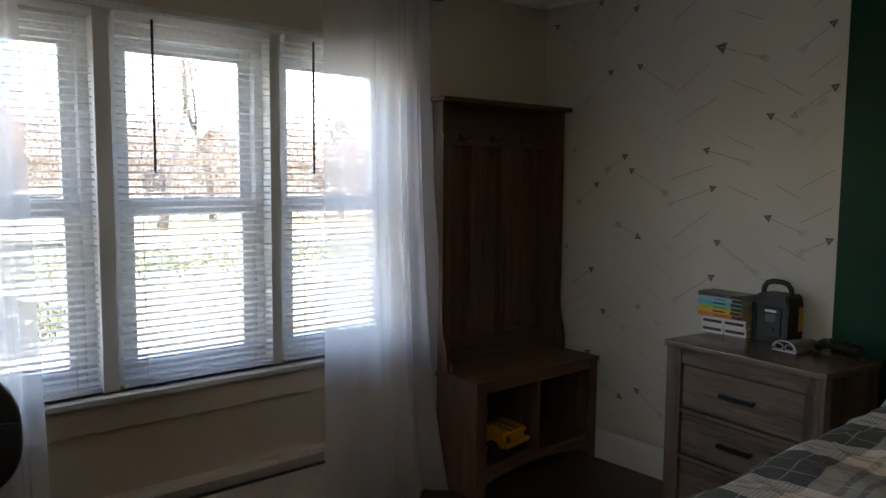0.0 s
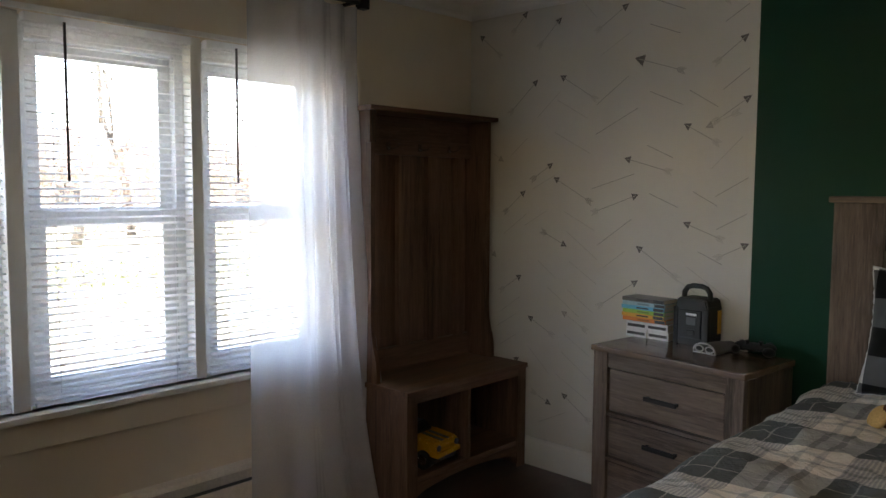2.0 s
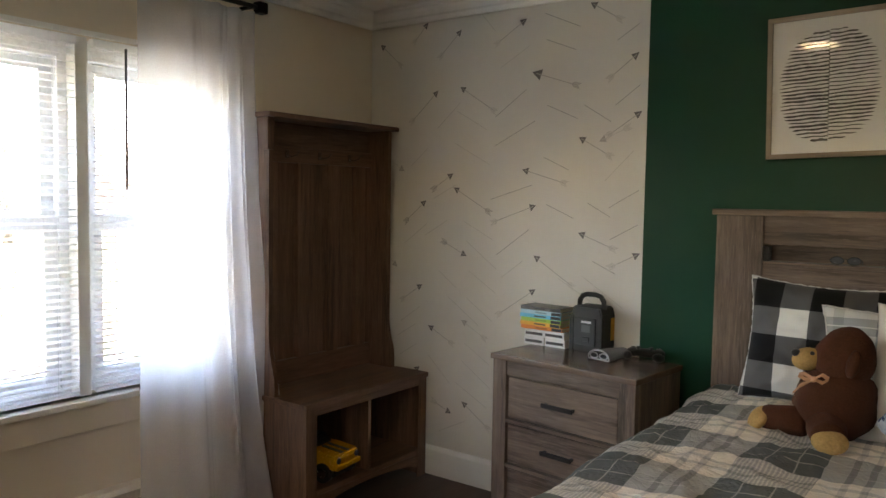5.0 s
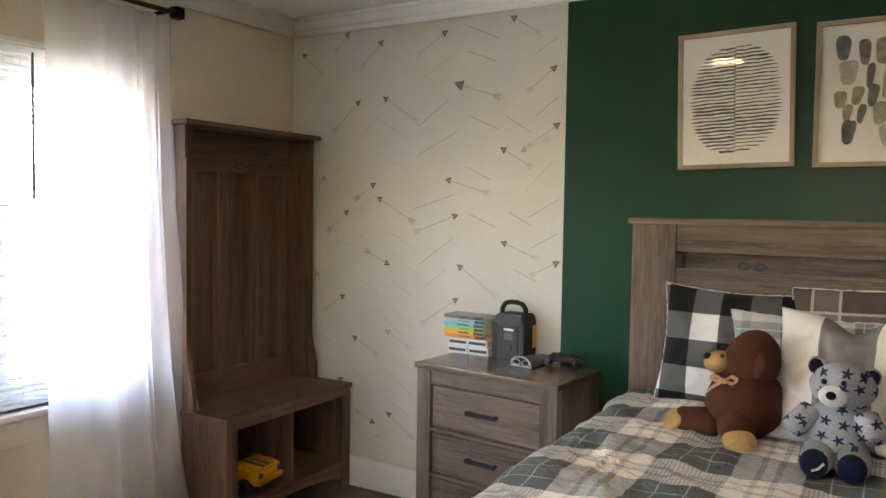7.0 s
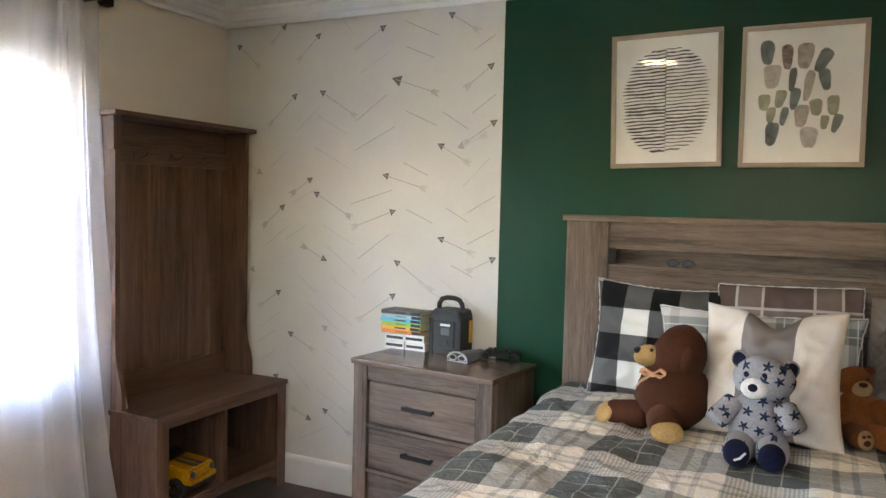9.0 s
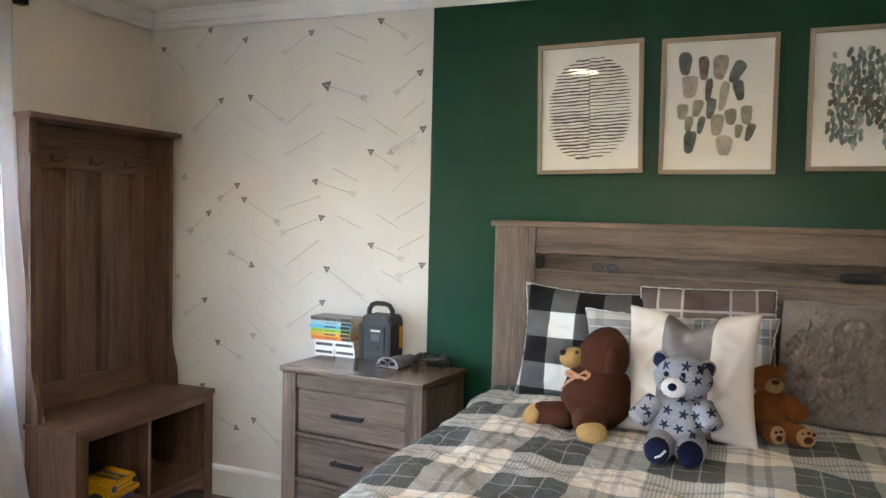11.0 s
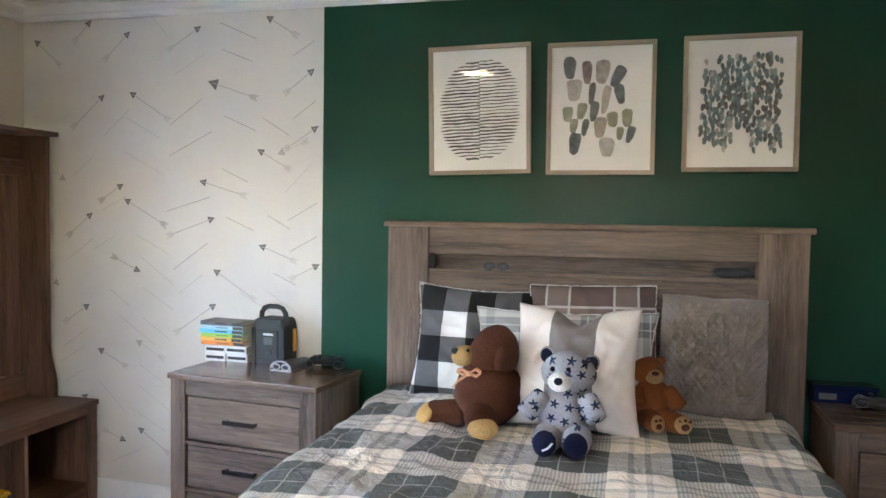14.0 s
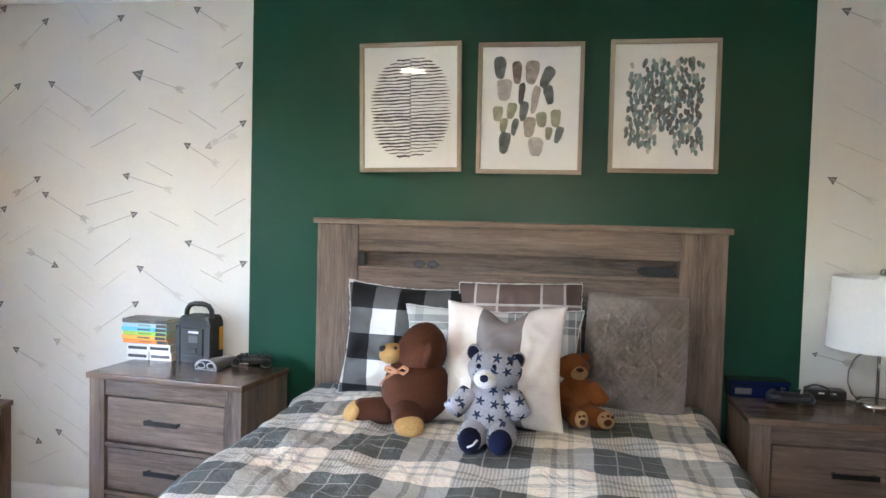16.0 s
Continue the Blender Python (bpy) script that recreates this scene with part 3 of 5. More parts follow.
# ---- bed ----
bed = thing("bed", "grey oak panel bed with a slotted storage headboard", "bed", pose(-0.119, 3.041, 0))
HB = 0.825
for s in (-1, 1):
    a, b = sorted((s * (HB - 0.012), s * (HB - 0.186)))
    part("headboard_post", box(a, b, 0.0, 0.110, 0, 1.405, bevel=0.004), M_OAK_Z, bed)
part("headboard_cap", box(-HB - 0.004, HB + 0.004, -0.014, 0.112, 1.405, 1.428, bevel=0.005), M_OAK_X, bed)
IN = HB - 0.186
part("upper_panel", box(-IN, IN, 0.012, 0.034, 1.297, 1.405, bevel=0.002), M_OAK_X, bed)
part("slot_back", box(-IN, IN, 0.100, 0.110, 1.20, 1.31), M_OAK_X, bed)
part("slot_shelf", box(-IN, IN, 0.012, 0.100, 1.218, 1.232, bevel=0.002), M_OAK_X, bed)
part("middle_panel", box(-IN, IN, 0.012, 0.034, 1.03, 1.218, bevel=0.002), M_OAK_X, bed)
part("lower_panel", box(-IN, IN, 0.012, 0.034, 0.20, 1.027, bevel=0.002), M_OAK_X, bed)
for s in (-1, 1):
    part("side_rail", box(*sorted((s * 0.70, s * 0.73)), -1.98, 0.0, 0.18, 0.36, bevel=0.004), M_OAK_Y, bed)
for s in (-1, 1):
    part("foot_leg", box(*sorted((s * 0.66, s * 0.73)), -1.98, -1.91, 0.0, 0.36, bevel=0.004), M_OAK_Z, bed)
part("box_spring", box(-0.70, 0.70, -1.95, -0.01, 0.30, 0.46, bevel=0.02), cloth("cream_ticking", (0.6, 0.57, 0.5)), bed)
part("mattress", box(-0.72, 0.72, -1.97, -0.01, 0.46, 0.68, bevel=0.04), cloth("white_mattress_ticking", (0.7, 0.69, 0.66)), bed)

# ---- woven stuffs ----
CREAM = (0.88, 0.82, 0.72)
M_QUILT = woven("grey_green_plaid_comforter", 0.386, [(0.235, 0.765)], [(0.04, 0.085), (0.915, 0.96)], [(0.400, 0.412), (0.588, 0.600)],
                (CREAM, (0.43, 0.43, 0.405), (0.108, 0.122, 0.122), (0.78, 0.74, 0.67)), "xy", (0.287, 0.239), space="UV", rib=0.011, pins_at=0.36, crease=0.28, wobble=0.012)
M_BUFFALO = woven("black_white_buffalo_check", 0.20, [(0.0, 0.5)], [], [], ((0.78, 0.76, 0.71), (0.125, 0.125, 0.125), (0.012, 0.012, 0.013), (0, 0, 0)), "xz", (0.03, 0.06))
M_TARTAN = woven("taupe_white_plaid_flannel", 0.257, [(0.38, 1.0)], [(0.0, 0.38)], [(0.0, 0.036), (0.344, 0.38)],
                 ((0.42, 0.36, 0.33), (0.25, 0.195, 0.172), (0.13, 0.09, 0.078), (0.80, 0.76, 0.71)), "xz", (0.176, 0.227), pins_at=0.52)
M_PALE = woven("pale_blue_grey_plaid", 0.22, [(0.35, 0.6)], [(0.75, 0.9)], [(0.46, 0.48)],
               ((0.58, 0.57, 0.54), (0.32, 0.33, 0.325), (0.17, 0.18, 0.183), (0.72, 0.70, 0.66)), "xz", (0.02, 0.0))
M_LINEN = cloth("white_woven_cotton", (0.79, 0.725, 0.66), 300, 0.06)
M_GREYSTRIPE = cloth("grey_woven_cotton", (0.23, 0.205, 0.195), 300, 0.1)
M_STITCH = cloth("white_blanket_stitch", (0.6, 0.58, 0.55))


def velvet():
    n = Nodes("taupe_quilted_velvet")
    co = n.coords(vary=False)
    t = n.noise(co, 11, 5, 0.65, 0.8)
    f = n.noise(co, 220, 2)
    col = n.mix(0.3, n.ramp(t, (0.3, (0.165, 0.132, 0.108)), (0.55, (0.225, 0.185, 0.155)), (0.75, (0.32, 0.27, 0.225))), n.ramp(f, (0.3, (0.13, 0.103, 0.085)), (0.7, (0.28, 0.235, 0.20))))
    n.bump(f, 0.3, 0.002)
    n.put(n.bsdf.inputs["Sheen Weight"], 0.35)
    return n.done(col, 0.75, 0, 0.2)


M_VELVET = velvet()


# ---- comforter ----
def comforter():
    """A quilted sheet that lies over the mattress and falls down its sides and foot."""
    bm = bmesh.new()
    uv = bm.loops.layers.uv.new("cloth")
    x0, x1, top, r = -0.955, 0.655, 0.735, 0.085
    y0, y1 = 1.05, 3.025
    drop = 0.46
    nu, nv = 240, 250
    span = (x1 - x0 - 2 * r) + 2 * (r * math.pi / 2) + 2 * drop
    flat = x1 - x0 - 2 * r
    arc = r * math.pi / 2

    def across(s):
        """Place and outward normal at the length s across the sheet."""
        if s < drop:
            k = drop - s
            return x0 - 0.03 * k, top - r - k, (-1, 0)
        s -= drop
        if s < arc:
            a = s / r
            return x0 + r - r * math.cos(a), top - r + r * math.sin(a), (-math.cos(a), math.sin(a))
        s -= arc
        if s < flat:
            return x0 + r + s, top, (0, 1)
        s -= flat
        if s < arc:
            a = s / r
            return x1 - r + r * math.sin(a), top - r + r * math.cos(a), (math.sin(a), math.cos(a))
        s -= arc
        return x1 + 0.03 * s, top - r - s, (1, 0)

    grid, cloth_uv = [], []
    for j in range(nv + 1):
        y = y0 + (y1 - y0) * j / nv
        row, urow = [], []
        for i in range(nu + 1):
            s = span * i / nu
            x, z, (nx, nz) = across(s)
            flatx = x0 + r + (s - drop - arc)
            p = Vector((flatx, y, 0))
            tuft = math.sin(flatx * 6.283 / 0.36) * math.sin(y * 6.283 / 0.34)
            h = 0.011 * noise.noise(p * 2.3) + 0.006 * tuft + 0.011 * noise.noise(p * 7.1) + 0.0065 * noise.noise(p * 16.3 + Vector((3, 1, 0))) + 0.004 * abs(noise.noise(p * 29 + Vector((1, 7, 0))))
            edge = min(0.12, max(0.0, abs(flatx + 0.165) - 0.66))
            # pleats fan out over the window side
            side = max(0.0, min(1.0, (0.05 - flatx) / 0.7))
            ridge = 1 - abs(noise.noise(Vector((flatx * 9 + 2.5 * y, y * 5 - 2 * flatx, 2.0))))
            h += side * (1 - edge * 8) * (0.010 * ridge ** 6 + 0.005 * noise.noise(p * 11))
            h += edge * 0.04 * math.sin(y * 13 + 2 * math.sin(y * 5))
            row.append(bm.verts.new((x + nx * h, y + 0.01 * noise.noise(p * 5), z + nz * h)))
            urow.append((flatx, y))
        grid.append(row)
        cloth_uv.append(urow)
    foot = []
    for i, v in enumerate(grid[0]):
        z = v.co.z
        foot.append(bm.verts.new((v.co.x, y0 - 0.05, max(0.30, z - 0.05 if z < top - 0.1 else 0.30))))
    for j in range(nv):
        for i in range(nu):
            f = bm.faces.new((grid[j][i], grid[j][i + 1], grid[j + 1][i + 1], grid[j + 1][i]))
            f.smooth = True
            for lp, (a, b) in zip(f.loops, ((j, i), (j, i + 1), (j + 1, i + 1), (j + 1, i))):
                lp[uv].uv = cloth_uv[a][b]
    for i in range(nu):
        f = bm.faces.new((foot[i], foot[i + 1], grid[0][i + 1], grid[0][i]))
        f.smooth = True
        for lp, c in zip(f.loops, ((0, -0.4), (1, -0.4), (1, 0), (0, 0))):
            lp[uv].uv = (cloth_uv[0][i + c[0]][0], y0 + c[1])
    ob = one("comforter", bm, M_QUILT, "grey, green and cream plaid quilted comforter on the bed", "comforter")
    solid = ob.modifiers.new("thickness", "SOLIDIFY")
    solid.thickness, solid.offset = 0.018, -1
    return ob


comforter()


# ---- pillows ----
def pillow_mesh(w, h, t, seed, sag=0.0, stripe=None, dip=0.0, quilt=0.0, n=44, pinch=0.09, rounded=0.0, taper=0.0, crease=1.0):
    """A stuffed square with drawn-out corners, standing in the xz plane, its foot at z 0."""
    bm = bmesh.new()
    off = Vector((seed * 3.7, seed * 1.3, 0))
    sides = []
    for face in (-1, 1):
        rows = []
        for j in range(n + 1):
            v = 2 * j / n - 1
            row = []
            for i in range(n + 1):
                u = 2 * i / n - 1
                pu, pv = u * (1 - pinch * (1 - v * v)), v * (1 - pinch * (1 - u * u))
                ru, rv = math.sqrt(1 - rounded * v * v / 2), math.sqrt(1 - rounded * u * u / 2)
                pu, pv = pu * ru * (1 - taper * (v + 1) / 2), pv * rv
                fat = (max(0.0, 1 - abs(u) ** 2.4) * max(0.0, 1 - abs(v) ** 2.4)) ** 0.62
                p = Vector((u * 1.7, v * 1.7, face * 2.0)) + off
                wr = 0.022 * noise.noise(p * 1.1) + 0.012 * crease * noise.noise(p * 2.9)
                fold = (1 - abs(noise.noise(Vector((u * 3 + v, v * 2.2 - u * 1.2, seed))))) ** 7 * 0.016 * crease
                y = face * (fat * (t / 2 + wr) + fat * fold)
                if quilt:
                    a, b = (u + v) * w * 0.5, (u - v) * w * 0.5
                    worn = 0.6 + 0.9 * max(0.0, noise.noise(Vector((u * 1.6 + 3, v * 1.6, seed))) + 0.25)
                    y -= face * fat * quilt * min(1.0, worn) * max(abs(math.cos(a * math.pi / 0.030)) ** 9, abs(math.cos(b * math.pi / 0.030)) ** 9)
                z = h / 2 + pv * h / 2 - sag * max(0.0, v) ** 2 * (1 - abs(u)) ** 2
                z -= dip * math.exp(-((u - 0.05) / 0.28) ** 2) * max(0.0, v) ** 3
                row.append((pu * w / 2, y, z))
            rows.append(row)
        sides.append(rows)
    front = [[bm.verts.new(c) for c in row] for row in sides[0]]
    back = [[front[j][i] if i in (0, n) or j in (0, n) else bm.verts.new(sides[1][j][i]) for i in range(n + 1)] for j in range(n + 1)]
    for rows, turn in ((front, False), (back, True)):
        for j in range(n):
            for i in range(n):
                q = (rows[j][i], rows[j][i + 1], rows[j + 1][i + 1], rows[j + 1][i])
                f = bm.faces.new(tuple(reversed(q)) if turn else q)
                f.smooth = True
                if stripe:
                    f.material_index = int(stripe[0] < (i + 0.5) / n < stripe[1])
    rim = [front[0][i].co.copy() for i in range(n + 1)] + [front[j][n].co.copy() for j in range(1, n + 1)]
    rim += [front[n][i].co.copy() for i in range(n - 1, -1, -1)] + [front[j][0].co.copy() for j in range(n - 1, 0, -1)]
    return bm, rim


def pillow(label, w, h, t, seed, mat, m, piping=None, **kw):
    p = thing("throw_pillow", label, "pillow", m, "pillows against the headboard")
    bm, rim = pillow_mesh(w, h, t, seed, **kw)
    part("cover", bm, mat, p)
    if piping:
        rnd = random.Random(seed)
        pts = [c + Vector((rnd.uniform(-1, 1), rnd.uniform(-1, 1), rnd.uniform(-1, 1))) * 0.002 for c in rim]
        part("edge_stitching", bm_tube(bmesh.new(), pts + [pts[0]], 0.0028, 6), piping, p, "white stitched edge")
    return p


BT = 0.735
pillow("black and white buffalo check pillow against the headboard", 0.50, 0.452, 0.17, 1, M_BUFFALO, pose(-0.54, 2.905, BT - 0.006, -11, 2.5, 3), M_STITCH)
pillow("taupe and white plaid pillow behind the others", 0.485, 0.472, 0.15, 2, M_TARTAN, pose(-0.075, 2.92, BT - 0.004, -9, -1.5, 0), M_STITCH, pinch=0.035, rounded=0.06)
pillow("pale blue-grey plaid pillow with a stitched edge", 0.67, 0.39, 0.12, 3, M_PALE, pose(-0.17, 2.76, BT - 0.004, -12, -0.5, 0), M_STITCH)
pillow("taupe quilted velvet pillow leaning on the headboard", 0.395, 0.458, 0.18, 4, M_VELVET, pose(0.352, 2.93, BT - 0.010, -8, 1.0, -3), M_VELVET, quilt=0.0075, sag=0.010, n=150, pinch=0.045, rounded=0.27, crease=0.9)
pillow("white pillow with one wide grey stripe", 0.475, 0.44, 0.17, 5, (M_LINEN, M_GREYSTRIPE), pose(-0.130, 2.565, BT - 0.008, -16, -1, -11), None, stripe=(0.325, 0.70), dip=0.05, pinch=0.10, taper=0.08)


# ---- soft toys: each one plain mesh ----
def tilt(rx=0, ry=0, rz=0):
    return pose(0, 0, 0, rx, ry, rz)


M_BROWN = plush("chocolate_plush", (0.085, 0.030, 0.016))
M_GINGER = plush("ginger_plush", (0.21, 0.066, 0.018))
M_TAN = plush("tan_plush", (0.46, 0.29, 0.11), 120)
M_SNOUT = plush("beige_plush", (0.42, 0.25, 0.12), 120)
M_WHITEFUR = plush("white_plush", (0.78, 0.75, 0.74), 120)
M_NAVY = plush("navy_plush", (0.010, 0.013, 0.038), 120)
M_PEACH = cloth("peach_ribbon", (0.60, 0.31, 0.18), rough=0.5)


def starred():
    """Pale grey-blue fleece printed with scattered navy five-pointed stars."""
    n = Nodes("star_print_fleece")
    co = n.coords(vary=False)
    vor = n.tree.nodes.new("ShaderNodeTexVoronoi")
    vor.inputs["Scale"].default_value = 21.0
    vor.inputs["Randomness"].default_value = 0.45
    n.put(vor.inputs["Vector"], co)
    d = n.node("ShaderNodeVectorMath", "SUBTRACT")
    n.put(d.inputs[0], co), n.put(d.inputs[1], vor.outputs["Position"])
    sp = n.node("ShaderNodeSeparateXYZ", None, Vector=d.outputs[0])
    spin = n.node("ShaderNodeSeparateColor")
    n.put(spin.inputs[0], vor.outputs["Color"])
    ang = n.math("ADD", n.math("ARCTAN2", sp.outputs["X"], sp.outputs["Z"]), n.math("MULTIPLY", spin.outputs[0], 1.2))
    rad = n.math("SQRT", n.math("ADD", n.math("POWER", sp.outputs["X"], 2.0), n.math("POWER", sp.outputs["Z"], 2.0)))
    saw = n.math("ABSOLUTE", n.math("SUBTRACT", n.math("FRACT", n.math("DIVIDE", n.math("ADD", ang, 12.566), 1.2566)), 0.5))
    edge = n.math("ADD", 0.0062, n.math("MULTIPLY", n.math("POWER", n.math("MULTIPLY", saw, 2.0), 1.5), 0.0112))
    star = n.math("LESS_THAN", rad, edge)
    f = n.noise(co, 150, 3)
    blue = n.ramp(n.noise(co, 55, 2), (0.35, (0.010, 0.014, 0.04)), (0.65, (0.03, 0.06, 0.12)))
    base = n.ramp(f, (0.3, (0.27, 0.27, 0.30)), (0.7, (0.39, 0.39, 0.425)))
    n.bump(f, 0.5, 0.004)
    n.put(n.bsdf.inputs["Sheen Weight"], 0.04)
    return n.done(n.mix(star, base, blue), 0.95, 0, 0.1)


M_STAR = starred()


def limb(bm, a, b, r0, r1, mi):
    """A stuffed limb from a to b, round at both ends."""
    a, b = Vector(a), Vector(b)
    pts, rad = [], []
    for k in range(13):
        t = k / 12
        pts.append(a.lerp(b, t))
        cap = min(1.0, (1 - (1 - min(1.0, t / 0.16)) ** 2) ** 0.5 + 0.03, (1 - (1 - min(1.0, (1 - t) / 0.16)) ** 2) ** 0.5 + 0.03)
        rad.append((r0 + (r1 - r0) * t) * cap)
    return bm_tube(bm, pts, rad, 20, mi)


def ribbon(bm, pts, width, mi):
    """A soft band of cloth along pts, with a little thickness."""
    pts = [Vector(p) for p in pts]
    fine = []
    for k in range(len(pts) - 1):
        fine += [pts[k].lerp(pts[k + 1], t / 4) for t in range(4)]
    fine.append(pts[-1])
    rows = []
    for k, p in enumerate(fine):
        w = width / 2 * (0.55 + 0.45 * math.sin(math.pi * k / (len(fine) - 1)))
        rows.append([bm.verts.new(p + Vector((0.2 * a, b, a))) for a, b in ((-w, -0.001), (w, -0.001), (w, 0.001), (-w, 0.001))])
    for a, b in zip(rows, rows[1:]):
        for i in range(4):
            f = bm.faces.new((a[i], a[(i + 1) % 4], b[(i + 1) % 4], b[i]))
            f.material_index, f.smooth = mi, True
    bm.faces.new(rows[0]).material_index = mi
    bm.faces.new(list(reversed(rows[-1]))).material_index = mi


# the large brown bear sits turned to the window
bm = bmesh.new()
bm_ball(bm, (0.012, 0.02, 0.125), (0.118, 0.105, 0.135), tilt(0, 6, 0), 0, 28, 0.08)
bm_ball(bm, (0.028, 0.03, 0.262), (0.087, 0.088, 0.118), tilt(0, 14, 0), 0, 28, 0.05)
bm_ball(bm, (0.066, -0.052, 0.272), (0.019, 0.026, 0.046), tilt(0, 12, 25), 0, 18)
bm_ball(bm, (0.05, 0.115, 0.31), (0.03, 0.016, 0.038), None, 0, 16)
bm_ball(bm, (-0.070, 0.0, 0.262), (0.046, 0.044, 0.038), tilt(0, -18, 0), 1, 20)
bm_ball(bm, (-0.100, -0.02, 0.282), (0.015, 0.018, 0.013), None, 2, 14)
limb(bm, (-0.05, -0.01, 0.055), (-0.200, -0.020, 0.045), 0.052, 0.044, 0)
limb(bm, (0.0, -0.05, 0.06), (0.028, -0.165, 0.046), 0.06, 0.048, 0)
bm_ball(bm, (-0.200, -0.034, 0.046), (0.020, 0.044, 0.046), tilt(0, 34, 38), 1, 20)
bm_ball(bm, (0.031, -0.168, 0.044), (0.051, 0.022, 0.041), tilt(-40, 0, 4), 1, 20)
bm_ball(bm, (-0.047, -0.052, 0.292), (0.007, 0.007, 0.007), None, 2, 12)
limb(bm, (-0.07, 0.05, 0.17), (-0.10, 0.08, 0.08), 0.03, 0.03, 0)
ribbon(bm, [(-0.034, -0.082, 0.216), (-0.062, -0.086, 0.230), (-0.078, -0.080, 0.222), (-0.060, -0.084, 0.212), (-0.034, -0.082, 0.214)], 0.014, 3)
ribbon(bm, [(-0.034, -0.082, 0.216), (-0.010, -0.092, 0.234), (0.008, -0.088, 0.222), (-0.008, -0.090, 0.208), (-0.034, -0.082, 0.214)], 0.014, 3)
ribbon(bm, [(-0.036, -0.084, 0.213), (-0.070, -0.092, 0.190), (-0.092, -0.086, 0.160)], 0.016, 3)
bm_ball(bm, (-0.034, -0.088, 0.215), (0.010, 0.008, 0.010), None, 3, 12)
one("teddy_bear", bm, (M_BROWN, M_TAN, M_BLACK, M_PEACH), "large chocolate brown plush bear with tan soles and peach bow", "soft toy",
    pose(-0.424, 2.555, BT - 0.008) @ Matrix.Diagonal((0.985, 0.94, 0.935, 1)), "soft toys on the bed")

# the star-print bear faces the room
bm = bmesh.new()
bm_ball(bm, (0, 0.012, 0.105), (0.085, 0.072, 0.118), tilt(-8, 0, 0), 0, 28, 0.05)
bm_ball(bm, (0.008, 0.020, 0.254), (0.089, 0.075, 0.074), tilt(0, 5, 0), 0, 28, 0.03)
for s in (-1, 1):
    up = 0.308 if s < 0 else 0.288
    bm_ball(bm, (0.008 + s * 0.070, 0.044, up), (0.030, 0.015, 0.032), tilt(0, s * 30, s * 30), 0, 16)
    bm_ball(bm, (0.008 + s * 0.072, 0.032, up), (0.023, 0.010, 0.026), tilt(0, s * 30, s * 30), 1, 16)
    limb(bm, (s * 0.062, 0.0, 0.182), (s * 0.118 - 0.008, -0.048, 0.108), 0.037, 0.035, 0)
    limb(bm, (s * 0.045, -0.02, 0.046), (s * 0.047, -0.140, 0.043), 0.050, 0.042, 0)
    bm_ball(bm, (s * 0.047, -0.138, 0.043), (0.037, 0.023, 0.042), tilt(-14, 0, s * 4), 1, 20)
    bm_ball(bm, (-0.012 + s * 0.025, -0.050, 0.274), (0.008, 0.007, 0.009), None, 1, 12)
bm_ball(bm, (-0.014, -0.048, 0.231), (0.038, 0.025, 0.033), None, 2, 20)
bm_ball(bm, (-0.016, -0.071, 0.236), (0.014, 0.008, 0.013), None, 1, 14)
bm_tube(bm, [(-0.050, -0.164, 0.026), (-0.034, -0.165, 0.034), (-0.020, -0.163, 0.052)], 0.0035, 6, 2)
one("teddy_bear", bm, (M_STAR, M_NAVY, M_WHITEFUR), "pale grey plush bear printed with navy stars", "soft toy",
    pose(-0.134, 2.395, BT - 0.006, -4, 0, 0) @ Matrix.Diagonal((0.98, 1, 0.92, 1)), "soft toys on the bed")

# the small ginger bear
bm = bmesh.new()
bm_ball(bm, (-0.004, 0.035, 0.085), (0.070, 0.058, 0.090), tilt(-12, 0, 0), 0, 24, 0.05)
bm_ball(bm, (-0.016, 0.055, 0.190), (0.060, 0.055, 0.056), tilt(0, 8, 0), 0, 24, 0.03)
for s in (-1, 1):
    bm_ball(bm, (s * 0.046 - 0.016, 0.068, 0.230), (0.017, 0.010, 0.015), None, 0, 14)
bm_ball(bm, (0.010, 0.012, 0.178), (0.029, 0.019, 0.027), None, 1, 18)
bm_ball(bm, (0.014, -0.006, 0.192), (0.012, 0.007, 0.008), None, 2, 12)
for x in (-0.018, 0.026):
    bm_ball(bm, (x, 0.010, 0.210), (0.005, 0.005, 0.005), None, 3, 10)
limb(bm, (0.040, 0.02, 0.140), (0.094, -0.01, 0.072), 0.030, 0.027, 0)
limb(bm, (-0.045, 0.01, 0.135), (-0.035, -0.03, 0.075), 0.027, 0.026, 0)
limb(bm, (0.03, 0.0, 0.036), (0.092, -0.098, 0.034), 0.038, 0.034, 0)
limb(bm, (-0.01, 0.0, 0.036), (0.018, -0.105, 0.032), 0.036, 0.032, 0)
bm_ball(bm, (0.095, -0.104, 0.037), (0.030, 0.012, 0.031), tilt(-8, 0, 28), 1, 16)
bm_ball(bm, (0.022, -0.108, 0.035), (0.023, 0.012, 0.031), tilt(-8, 0, 30), 1, 16)
bm_ball(bm, (0.100, -0.116, 0.031), (0.014, 0.006, 0.012), tilt(0, 0, 28), 2, 10)
bm_ball(bm, (0.025, -0.120, 0.028), (0.010, 0.005, 0.010), tilt(0, 0, 30), 2, 10)
for x, y, z in ((0.083, -0.115, 0.050), (0.100, -0.115, 0.055), (0.114, -0.108, 0.050), (0.016, -0.121, 0.047), (0.028, -0.119, 0.050)):
    bm_ball(bm, (x, y, z), (0.005, 0.004, 0.005), None, 2, 8)
